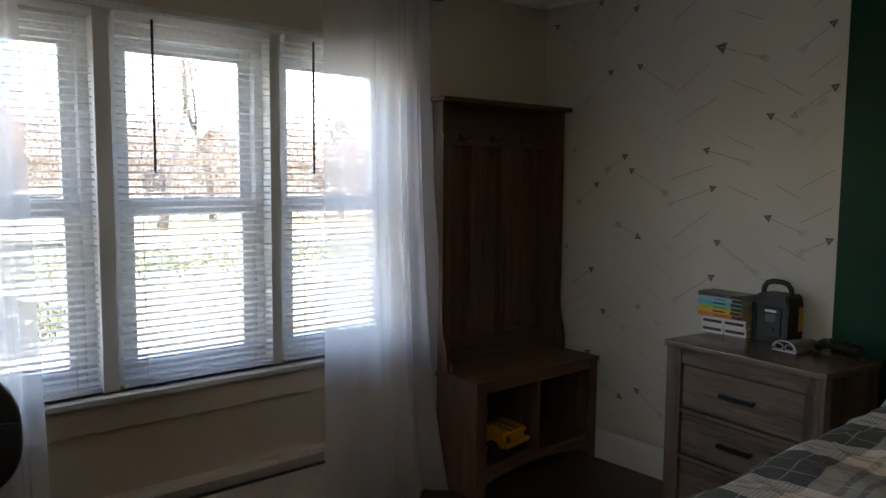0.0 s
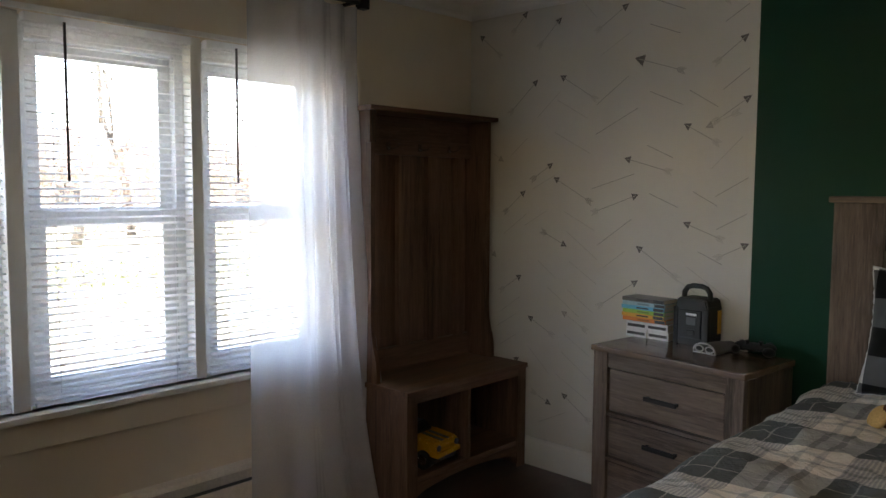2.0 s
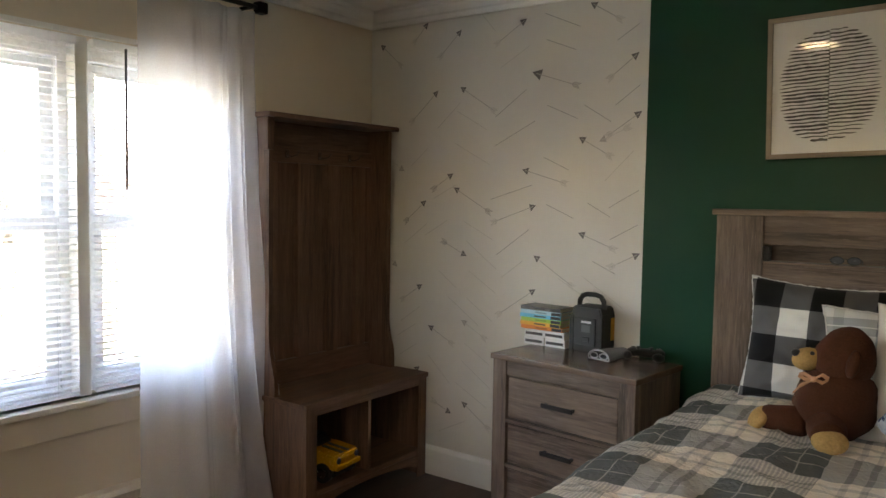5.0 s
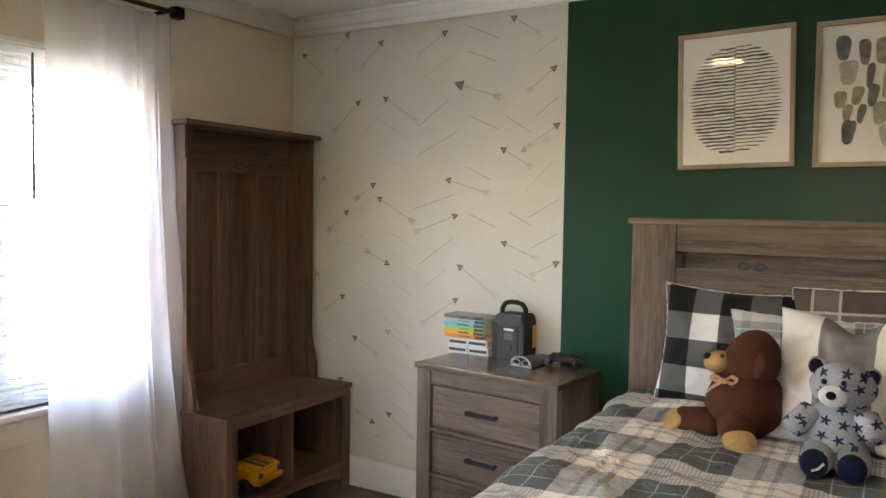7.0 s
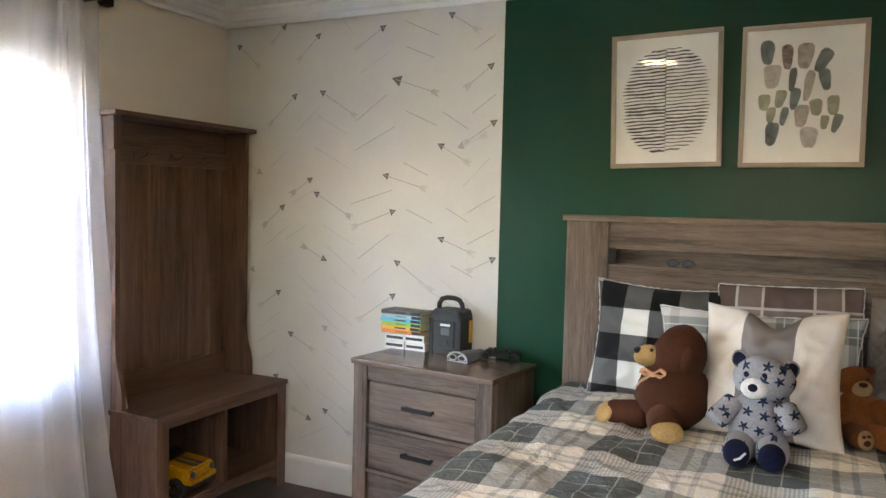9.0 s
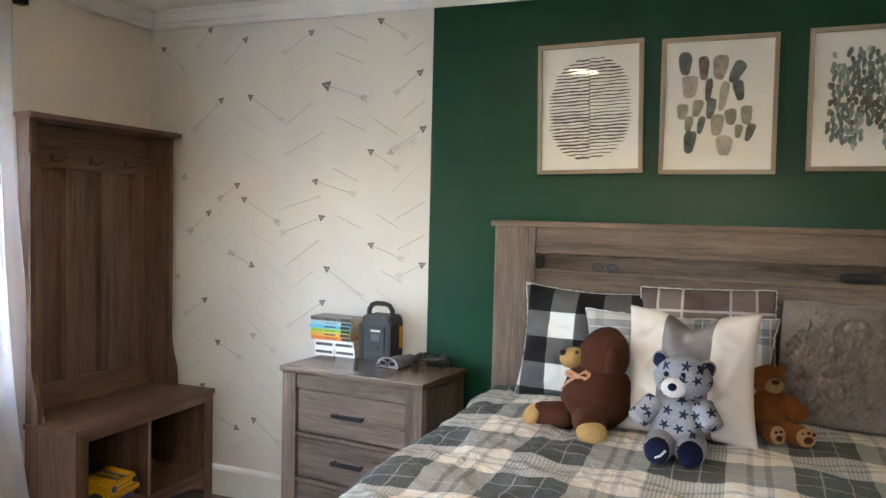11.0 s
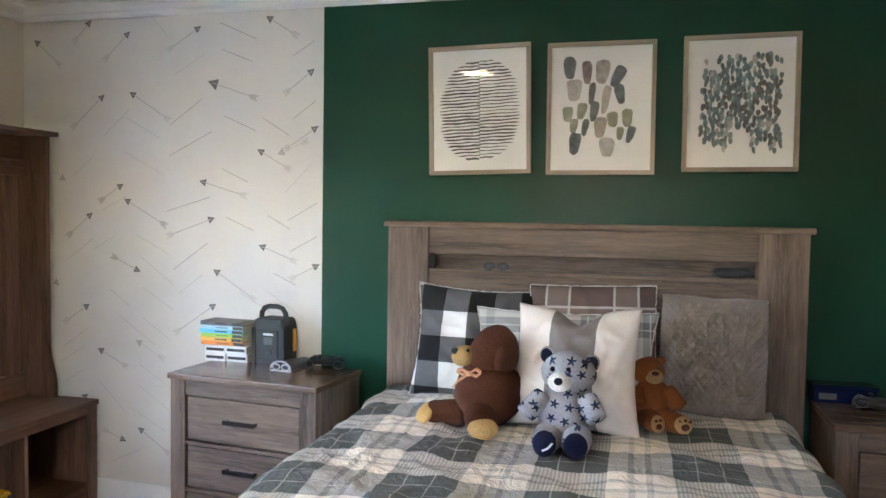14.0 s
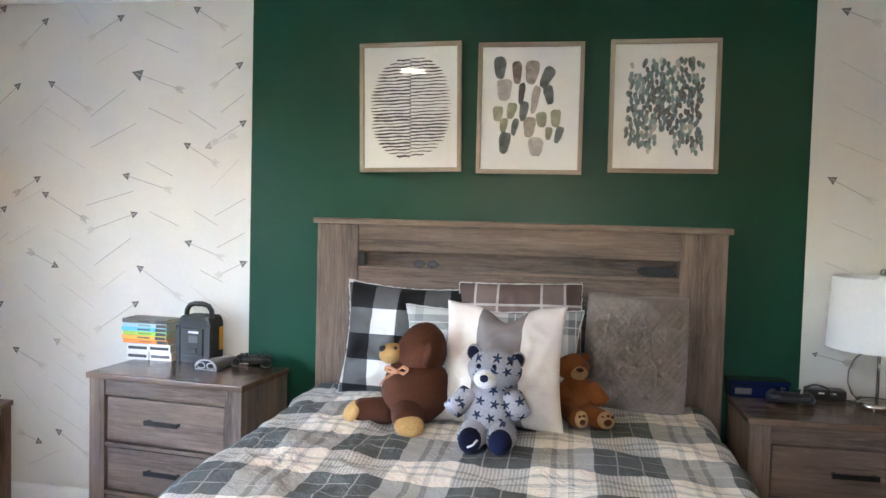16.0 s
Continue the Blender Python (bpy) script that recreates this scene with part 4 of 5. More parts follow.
one("teddy_bear", bm, (M_GINGER, M_SNOUT, M_BROWN, M_BLACK), "small ginger plush bear with embroidered paw soles", "soft toy",
    pose(0.134, 2.735, BT - 0.006, -3, 0, 0) @ Matrix.Diagonal((1.12, 1.05, 0.97, 1)), "soft toys on the bed")


# ---- nightstands ----
def pull(parent, y, z, w=0.15):
    bm = bm_box(bmesh.new(), -w / 2, w / 2, y - 0.030, y - 0.020, z - 0.009, z + 0.009, 0.003)
    h = part("pull_handle", bm, M_PULL, parent, "dark bronze bar pull")
    for s in (-1, 1):
        part("standoff", box(*sorted((s * w * 0.47, s * w * 0.40)), y - 0.022, y, z - 0.006, z + 0.006), M_PULL, h)


def nightstand(m, label):
    """Three drawers under a plain frieze, between square posts; its front is at y 0."""
    ns = thing("nightstand", label, "nightstand", m, "nightstands beside the bed")
    w, d, h = 0.341, 0.375, 0.79
    part("top", box(-w - 0.008, w + 0.008, -0.012, d, h - 0.024, h, bevel=0.005), M_OAK_TOP, ns)
    for s in (-1, 1):
        part("front_post", box(*sorted((s * w, s * (w - 0.072))), 0.0, 0.03, 0, h - 0.024, bevel=0.003), M_OAK_Z, ns)
        part("side_panel", box(*sorted((s * w, s * (w - 0.016))), 0.03, d - 0.006, 0.0, h - 0.024), M_OAK_Z, ns)
    i = w - 0.072
    part("back_panel", box(-w + 0.016, w - 0.016, d - 0.014, d - 0.006, 0.05, h - 0.024), M_OAK_X, ns)
    part("frieze", box(-i, i, 0.004, 0.024, h - 0.088, h - 0.024, bevel=0.002), M_OAK_X, ns)
    for z in (0.498, 0.303):
        part("rail", box(-i, i, 0.001, 0.024, z, z + 0.015, bevel=0.002), M_OAK_X, ns)
    part("plinth", box(-i, i, 0.006, 0.024, 0.04, 0.118, bevel=0.002), M_OAK_X, ns)
    # thin black sheet that puts the shade into the gaps round the drawers
    part("carcass", box(-i, i, 0.03, 0.034, 0.1, h - 0.04), M_BLACK, ns, "black sheet that stands for the shade in the drawer gaps")
    for z0, z1 in ((0.124, 0.297), (0.324, 0.492), (0.519, h - 0.094)):
        dr = part("drawer", box(-i + 0.006, i - 0.006, 0.010, 0.03, z0, z1, bevel=0.003), M_OAK_X, ns)
        pull(dr, 0.010, (z0 + z1) / 2 + 0.005)
    return ns


nightstand(pose(-1.437, 2.724, 0, 0, 0, -6.3), "grey oak three-drawer nightstand under the stencilled wall")
nightstand(pose(1.068, 2.728, 0, 0, 0, 0), "grey oak three-drawer nightstand holding a lamp")


# ---- hall tree in the corner ----
HT_Y0, HT_Y1 = 2.276, 3.130
tree = thing("hall_tree", "brown oak hall tree with bench, cubbies and coat hooks", "hall tree", pose(WX + 0.018, HT_Y0, 0))
L = HT_Y1 - HT_Y0
XU, XB = 0.165, 0.405
part("bench_seat", box(0.0, XB + 0.012, -0.006, L + 0.006, 0.52, 0.545, bevel=0.004), M_HALL_Y, tree)
for y in (0.0, L - 0.022):
    part("bench_side", box(0.0, XB - 0.004, y, y + 0.022, 0.0, 0.52, bevel=0.002), M_HALL_Z, tree)
for y0, y1 in ((0.0, 0.065), (L - 0.065, L)):
    part("bench_stile", box(XB - 0.004, XB + 0.004, y0, y1, 0.0, 0.52, bevel=0.001), M_HALL_Z, tree)
part("bench_apron", box(XB - 0.004, XB + 0.004, 0.065, L - 0.065, 0.485, 0.52, bevel=0.001), M_HALL_Y, tree)
part("divider", box(0.02, XB - 0.01, L / 2 - 0.009, L / 2 + 0.009, 0.14, 0.52), M_HALL_Z, tree)
part("bottom_shelf", box(0.0, XB - 0.006, 0.022, L - 0.022, 0.118, 0.14, bevel=0.002), M_HALL_Y, tree)
arch = [(0.065, 0.118), (L - 0.065, 0.118), (L - 0.065, 0.05)]
arch += [(L - 0.065 - (L - 0.13) * k / 14, 0.05 + 0.045 * math.sin(math.pi * k / 14) ** 0.6) for k in range(1, 14)] + [(0.065, 0.05)]
part("arched_skirt", bm_prism(bmesh.new(), arch, 0.012, "x", XB - 0.014), M_HALL_Y, tree)
part("bench_back", box(0.0, 0.008, 0.022, L - 0.022, 0.14, 0.52), M_HALL_Y, tree)
side = [(0.0, 0.545)] + [(XU + u, v) for u, v in ((0.038, 0.545), (0.038, 0.59), (0.035, 0.63), (0.028, 0.665), (0.018, 0.695), (0.010, 0.725), (0.004, 0.76), (0.001, 0.80), (0, 0.84), (0, 1.80))] + [(0.0, 1.80)]
for y in (0.0, L - 0.040):
    bm = bmesh.new()
    a = [bm.verts.new((u, y, v)) for u, v in side]
    b = [bm.verts.new((u, y + 0.024, v)) for u, v in side]
    bm.faces.new(a), bm.faces.new(list(reversed(b)))
    for i in range(len(a)):
        bm.faces.new((a[i], b[i], b[(i + 1) % len(a)], a[(i + 1) % len(a)]))
    bmesh.ops.recalc_face_normals(bm, faces=bm.faces)
    part("side_panel", bm, M_HALL_Z, tree)
part("top", box(0.0, XU + 0.03, -0.024, L + 0.012, 1.80, 1.822, bevel=0.005), M_HALL_Y, tree)
part("front_header", box(XU - 0.022, XU + 0.006, -0.012, 0.03, 1.655, 1.80, bevel=0.003), M_HALL_Z, tree)
part("back_board", box(0.0, 0.012, 0.024, L - 0.024, 0.545, 1.80), M_HALL_Z, tree)
part("upper_back_panel", box(0.012, 0.022, 0.024, L - 0.024, 1.66, 1.80), M_HALL_Y, tree)
part("hook_rail", box(0.012, 0.046, 0.024, L - 0.024, 1.61, 1.685, bevel=0.003), M_HALL_Y, tree)
part("lower_rail", box(0.012, 0.040, 0.024, L - 0.024, 0.545, 0.66, bevel=0.003), M_HALL_Y, tree)
for k in range(4):
    y = 0.085 + k * (L - 0.17 - 0.075) / 3
    part("batten", box(0.012, 0.044, y, y + 0.075, 0.66, 1.61, bevel=0.003), M_HALL_Z, tree)
for y in (L * 0.25, L * 0.5, L * 0.75):
    hk = part("coat_hook", box(0.046, 0.051, y - 0.012, y + 0.012, 1.63, 1.67, bevel=0.002), M_HOOK, tree, "bronze double coat hook")
    for s in (-1, 1):
        part("prong", bm_tube(bmesh.new(), [(0.048, y, 1.645), (0.067, y + s * 0.014, 1.638), (0.084, y + s * 0.032, 1.648), (0.088, y + s * 0.040, 1.666)], 0.0038, 8), M_HOOK, hk)

# ---- framed prints above the headboard ----
M_FRAME = wood("pale_oak_frame", (0.36, 0.29, 0.22), "x", 0.25)
M_FRAME_Z = wood("pale_oak_frame_upright", (0.36, 0.29, 0.22), "z", 0.25)
M_PAPER = paint("white_print_paper", (0.87, 0.87, 0.86), 0.85, 0.04, 0.02)
M_PICGLASS = glass("picture_glass", ior=1.24)


def wash(name, top, foot, scale=30.0):
    """Watercolour that pools from one tone into another."""
    n = Nodes(name)
    co = n.coords()
    t = n.noise(co, scale, 4, 0.6, 0.6)
    f = n.noise(co, 220, 2)
    col = n.mix(n.math("MULTIPLY", f, 0.12), n.ramp(t, (0.32, top), (0.68, foot)), (0.72, 0.7, 0.67))
    return n.done(col, 0.85)


INKS = [wash("grey_blue_wash", (0.055, 0.07, 0.075), (0.20, 0.24, 0.25)), wash("plum_wash", (0.07, 0.04, 0.045), (0.33, 0.25, 0.24)),
        wash("taupe_wash", (0.26, 0.22, 0.185), (0.55, 0.50, 0.45)), wash("olive_wash", (0.20, 0.21, 0.13), (0.42, 0.42, 0.31)),
        wash("pale_grey_wash", (0.36, 0.34, 0.33), (0.60, 0.57, 0.55)), wash("charcoal_wash", (0.06, 0.057, 0.066), (0.15, 0.145, 0.155), 60),
        wash("teal_wash", (0.14, 0.22, 0.23), (0.30, 0.41, 0.42), 60), wash("deep_teal_wash", (0.075, 0.13, 0.15), (0.17, 0.25, 0.27), 60),
        wash("brush_ink", (0.015, 0.014, 0.014), (0.10, 0.095, 0.095), 14)]


def dab(bm, x, z, w, h, lean, mi, rnd, sharp=2.6, n=18):
    """One flat brush mark with an uneven rim."""
    vs, y = [], -4e-6 * len(bm.faces)
    ca, sa = math.cos(lean), math.sin(lean)
    for k in range(n):
        a = 2 * math.pi * k / n
        c, s = math.cos(a), math.sin(a)
        r = (abs(c) ** sharp + abs(s) ** sharp) ** (-1 / sharp) * rnd.uniform(0.93, 1.05)
        u, v = c * r * w / 2 * (1 + 0.25 * s), s * r * h / 2
        vs.append(bm.verts.new((x + u * ca + v * sa, y, z - u * sa + v * ca)))
    f = bm.faces.new(vs)
    f.normal_update()
    if f.normal.y > 0:
        f.normal_flip()
    f.material_index = mi


def print_lines(bm, rnd):
    rows = 30
    for k in range(rows):
        v = (k + 0.5) / rows * 2 - 1
        half = 0.168 * max(0.0, 1 - abs(v) ** 2.6) ** 0.42
        z = -v * 0.205
        for s in (-1, 1):
            pts = []
            m = 9
            ragged = half * rnd.uniform(0.95, 1.02)
            thick = rnd.uniform(0.0018, 0.0037) * (1.25 if s < 0 and v > 0.1 else 1)
            for i in range(m + 1):
                x = s * (0.001 + ragged * i / m)
                pts.append((x, z + s * 0.004 * 0.5 + 0.0012 * math.sin(i * 1.1 + k) + x * 0.03, thick * (0.7 + 0.5 * rnd.random()) * (1 if i < m else 0.3)))
            for (xa, za, ta), (xb, zb, tb) in zip(pts, pts[1:]):
                q = [(xa, za - ta), (xb, zb - tb), (xb, zb + tb), (xa, za + ta)]
                f = bm.faces.new([bm.verts.new((x, 0, z2)) for x, z2 in q])
                f.normal_update()
                if f.normal.y > 0:
                    f.normal_flip()
                f.material_index = 8
    dab(bm, 0, 0, 0.0025, 0.41, 0, 8, rnd)


def print_pebbles(bm, rnd):
    """Loose columns of large soft marks."""
    col_a = [(-0.125, 0.165, 0.045, 0.085, 0, 0), (-0.055, 0.145, 0.036, 0.09, 0, 1), (0.005, 0.145, 0.05, 0.09, 0.1, 2), (0.065, 0.125, 0.042, 0.085, 0.45, 0),
             (-0.105, 0.075, 0.055, 0.085, 0, 4), (-0.035, 0.06, 0.024, 0.085, 0.1, 5), (0.02, 0.035, 0.03, 0.11, 0.15, 2), (0.075, 0.055, 0.036, 0.075, -0.2, 0)]
    col_b = [(-0.13, -0.02, 0.04, 0.058, 0, 3), (-0.075, -0.01, 0.036, 0.065, 0.2, 3), (-0.025, -0.012, 0.032, 0.078, 0.15, 0), (0.048, -0.045, 0.04, 0.06, -0.1, 3),
             (0.105, -0.04, 0.038, 0.07, 0, 3), (-0.105, -0.068, 0.03, 0.055, 0.1, 3), (-0.06, -0.075, 0.025, 0.065, 0.2, 0), (0.0, -0.075, 0.045, 0.08, 0.1, 2)]
    col_c = [(0.078, -0.10, 0.026, 0.05, 0.1, 3), (0.118, -0.105, 0.028, 0.065, 0.3, 0), (-0.1, -0.14, 0.042, 0.085, 0.1, 0), (0.028, -0.155, 0.055, 0.075, 0, 4)]
    for x, z, w, h, lean, mi in col_a + col_b + col_c:
        dab(bm, x, z, w * 1.04, h * 1.05, lean, mi, rnd, 3.6)


def print_leaves(bm, rnd):
    """A dense drift of small leaf-like marks, darker across its middle."""
    for r in range(21):
        v = r / 20 * 2 - 1
        for c in range(19):
            u = c / 18 * 2 - 1
            x, z = u * 0.142 + rnd.uniform(-0.006, 0.006), -v * 0.175 + rnd.uniform(-0.008, 0.008)
            if v < -0.72 and rnd.random() < 0.55 or v > 0.55 and abs(u + 0.02 - 0.1 * v) < 0.14 + 0.25 * (v - 0.55) or v > 0.8 and rnd.random() < 0.5 or abs(u) > 0.9 and rnd.random() < 0.5:
                continue
            if rnd.random() < 0.05:
                continue
            dark = noise.noise(Vector((u * 2.2, v * 2.2, 4))) + 0.25 - 0.5 * abs(v + 0.05)
            mi = rnd.choice((5, 5, 5, 7)) if dark > 0.16 else rnd.choice((7, 7, 6, 0, 5)) if dark > -0.12 else rnd.choice((6, 6, 7, 7, 4))
            dab(bm, x, z, rnd.uniform(0.0130, 0.0180), rnd.uniform(0.024, 0.034), rnd.uniform(-0.3, 0.35), mi, rnd, 2.0, 10)


def picture(x0, x1, z0, z1, lean, draw, label, seed):
    p = thing("framed_picture", label, "picture", pose((x0 + x1) / 2, NY - 0.004, (z0 + z1) / 2, 0, lean, 0), "framed prints over the bed")
    w, h, b = (x1 - x0) / 2, (z1 - z0) / 2, 0.017
    fr = part("frame", box(-w, w, -0.026, 0, h - b, h, bevel=0.0015), M_FRAME, p)
    part("frame_bottom", box(-w, w, -0.026, 0, -h, -h + b, bevel=0.0015), M_FRAME, p)
    for s in (-1, 1):
        part("frame_side", box(*sorted((s * w, s * (w - b))), -0.026, 0, -h + b, h - b, bevel=0.0015), M_FRAME_Z, p)
    part("paper", box(-w + b, w - b, -0.010, -0.003, -h + b, h - b), M_PAPER, p)
    bm = bmesh.new()
    draw(bm, random.Random(seed))
    art = part("brush_marks", bm, INKS, p, m=pose(0, -0.0108, 0))
    g = part("glazing", box(-w + b, w - b, -0.019, -0.0165, -h + b, h - b), M_PICGLASS, p, "clear glass")
    g.visible_shadow = False


picture(-0.788, -0.359, 1.627, 2.160, -1.3, print_lines, "framed print of brushed ink lines in a circle", 1)
picture(-0.293, 0.134, 1.627, 2.156, -0.2, print_pebbles, "framed print of soft watercolour pebble marks", 2)
picture(0.236, 0.658, 1.640, 2.164, -0.4, print_leaves, "framed print of a teal and charcoal leaf drift", 3)

# ---- things in the headboard slot ----
SHELF = 1.232
g = thing("eyeglasses", "pair of dark-rimmed eyeglasses on the headboard shelf", "glasses", pose(-0.478, 3.070, SHELF) @ Matrix.Diagonal((0.85, 0.85, 0.8, 1)))
for s in (-1, 1):
    ring = [(s * 0.033 + 0.026 * math.cos(a), 0, 0.021 + 0.017 * math.sin(a)) for a in [k * math.pi / 9 for k in range(19)]]
    part("rim", bm_tube(bmesh.new(), ring, 0.0022, 6), M_BLACK, g)
    part("lens", bm_cyl(bmesh.new(), 0.025, 0.025, -0.001, 0.001, 20, Matrix.Translation((s * 0.033, 0, 0.021)) @ pose(0, 0, 0, 90) @ Matrix.Diagonal((1, 0.66, 1, 1))), M_WAND, g)
    part("temple", bm_tube(bmesh.new(), [(s * 0.06, 0, 0.026), (s * 0.062, 0.02, 0.02), (s * 0.058, 0.035, 0.004)], 0.002, 6), M_BLACK, g)
part("bridge", bm_tube(bmesh.new(), [(-0.008, 0, 0.026), (0, -0.002, 0.030), (0.008, 0, 0.026)], 0.002, 6), M_BLACK, g)

M_CASE = plain("black_leatherette", (0.02, 0.021, 0.023), 0.45, 0, 0.2, 200)
c = thing("glasses_case", "black zipped case lying on the headboard shelf", "case", pose(0.432, 3.075, SHELF))
bm = bmesh.new()
bm_ball(bm, (0, 0, 0.021), (0.074, 0.03, 0.021), None, 0, 28)
for v in bm.verts:
    v.co.x = math.copysign(0.074 * (abs(v.co.x) / 0.074) ** 0.6, v.co.x)
part("shell", bm, M_CASE, c)
part("zip", bm_tube(bmesh.new(), [(0.074 * math.cos(a), 0.031 * math.sin(a), 0.021) for a in [k * math.pi / 16 for k in range(33)]], 0.002, 6), M_BLACK, c)
one("alarm_clock", box(-0.018, 0.018, -0.02, 0.02, 0, 0.058, bevel=0.007), M_BLACK, "small black rounded device on the headboard shelf", "clock", pose(-0.752, 3.070, SHELF))

# ---- on the nightstand by the stencilled wall ----
NT = 0.79
SPINES = [("orange", (0.75, 0.22, 0.02)), ("amber", (0.80, 0.42, 0.04)), ("lime", (0.33, 0.58, 0.06)), ("sky_blue", (0.12, 0.52, 0.72)), ("pale_blue", (0.35, 0.55, 0.62)), ("charcoal", (0.10, 0.09, 0.09))]
M_PAGES = paint("book_pages", (0.62, 0.57, 0.47), 0.9, 0.1)
M_COVER_W = plain("white_book_cover", (0.78, 0.78, 0.78), 0.35)
M_COVER_K = plain("black_book_cover", (0.02, 0.02, 0.022), 0.3)


def book(w, d, t, m, spine, label, marks):
    """A paperback on its side, the spine to the front: cover shell, pages and bars of lettering."""
    b = thing("paperback_book", label, "book", m, "stacked books")
    bm = bm_box(bmesh.new(), -w / 2, w / 2, 0, d, 0, 0.0012)
    bm_box(bm, -w / 2, w / 2, 0, d, t - 0.0012, t)
    bm_box(bm, -w / 2, w / 2, -0.001, 0.0015, 0.0012, t - 0.0012)
    part("cover", bm, spine, b)
    part("page_block", box(-w / 2 + 0.002, w / 2 - 0.002, 0.0015, d - 0.002, 0.0014, t - 0.0014), M_PAGES, b)
    for x0, x1, mat in marks:
        part("spine_print", box(x0, x1, -0.0018, -0.001, t * (0.1 if x0 > 0.04 else 0.32), t * (0.9 if x0 > 0.04 else 0.68)), mat, b)
    return b


rnd = random.Random(5)
for k, x in enumerate((-1.732, -1.626)):
    for j in range(2):
        book(0.102, 0.112, 0.0345, pose(x + rnd.uniform(-0.003, 0.003), 3.034, NT + 0.0352 * j, 0, 0, rnd.uniform(-4, -1)), M_COVER_W,
             "white paperback with a black printed spine", [(-0.045, 0.043, M_COVER_K)])
z = NT + 0.0708
for k, (nm, colour) in enumerate(SPINES):
    t = 0.0172
    book(0.215, 0.112, t, pose(-1.700 + rnd.uniform(-0.004, 0.004), 3.034 + rnd.uniform(-0.003, 0.003), z, 0, 0, rnd.uniform(-5, -2)), plain(nm + "_book_cover", colour, 0.35),
         nm.replace("_", " ") + " paperback lying in the stack", [(0.055, 0.105, M_COVER_K), (-0.03, 0.03, M_COVER_K if k % 2 else plain("faded_" + nm, lighter(colour, 0.5), 0.4))])
    z += t + 0.0004

M_SPK = plain("dark_grey_rubber", (0.010, 0.0105, 0.011), 0.5, 0, 0.15, 300)
M_YELLOW = plain("yellow_plastic", (0.72, 0.36, 0.02), 0.35)
M_LABEL = plain("grey_label", (0.09, 0.095, 0.10), 0.4)
sp = thing("portable_speaker", "dark grey portable work speaker with carry handle", "speaker", pose(-1.474, 3.032, NT, 0, 0, -6))
bm = bm_prism(bmesh.new(), [(-0.075, 0.0), (0.075, 0.0), (0.078, 0.015), (0.078, 0.165), (0.066, 0.2), (-0.066, 0.2), (-0.078, 0.165), (-0.078, 0.015)], 0.115, "y", 0.0)
bmesh.ops.bevel(bm, geom=list(bm.edges), offset=0.006, segments=2, affect="EDGES")
part("body", bm, M_SPK, sp)
part("handle", bm_tube(bmesh.new(), [(-0.062, 0.045, 0.19), (-0.06, 0.045, 0.222), (-0.045, 0.045, 0.243), (-0.02, 0.045, 0.25), (0.02, 0.045, 0.25), (0.045, 0.045, 0.243), (0.06, 0.045, 0.222), (0.062, 0.045, 0.19)], 0.011, 12), M_SPK, sp)
door = part("battery_door", box(-0.055, 0.05, -0.006, 0.004, 0.03, 0.15, bevel=0.004), M_SPK, sp)
part("label_bar", box(-0.02, 0.03, -0.0075, -0.006, 0.128, 0.138), M_COVER_W, door, "pale lettering bar")
part("label_patch", box(-0.018, 0.026, -0.0072, -0.006, 0.088, 0.12), M_LABEL, door)
part("latch", box(-0.012, 0.022, -0.010, -0.006, 0.045, 0.066, bevel=0.003), M_BLACK, door)
part("side_trim", box(0.077, 0.081, 0.078, 0.106, 0.05, 0.15, bevel=0.0015), M_YELLOW, sp, "yellow side panel")
for s in (-1, 1):
    part("corner_bumper", box(*sorted((s * 0.083, s * 0.062)), -0.004, 0.02, 0.0, 0.16, bevel=0.005), M_SPK, sp)

M_FELT = cloth("grey_felt", (0.17, 0.17, 0.175))
M_FELT_RIM = cloth("pale_grey_binding", (0.45, 0.45, 0.46))
pouch = thing("felt_pouch", "rolled grey felt pouch with pale binding", "pouch", pose(-1.352, 2.908, NT, 0, 0, -11))
prof = [(0.052 * math.cos(a), 0.004 + 0.040 * max(0.0, math.sin(a)) ** 0.8) for a in [math.pi * k / 16 for k in range(17)]]
bm = bmesh.new()
rings = []
for j in range(9):
    k = 1 - 0.25 * j / 8
    rings.append([bm.verts.new((u * k + 0.004 * math.sin(j), 0.17 * j / 8, v * (1 - 0.2 * j / 8))) for u, v in prof])
for a, b in zip(rings, rings[1:]):
    for i in range(len(prof) - 1):
        bm.faces.new((a[i], b[i], b[i + 1], a[i + 1])).smooth = True
bm.faces.new(rings[-1])
for a, b in zip(rings, rings[1:]):
    bm.faces.new((a[0], a[-1], b[-1], b[0]))
part("sleeve", bm, M_FELT, pouch)
part("binding", bm_tube(bmesh.new(), [(u, -0.002, v) for u, v in prof] + [(0, -0.002, 0.004), (prof[0][0], -0.002, prof[0][1])], 0.0035, 6), M_FELT_RIM, pouch, "pale grey binding")
for s in (-1, 1):
    loop = [(s * 0.024 + 0.019 * math.cos(a), -0.001, 0.020 + 0.012 * math.sin(a)) for a in [k * math.pi / 8 for k in range(17)]]
    part("inner_roll", bm_tube(bmesh.new(), loop, 0.003, 6), M_FELT_RIM, pouch)


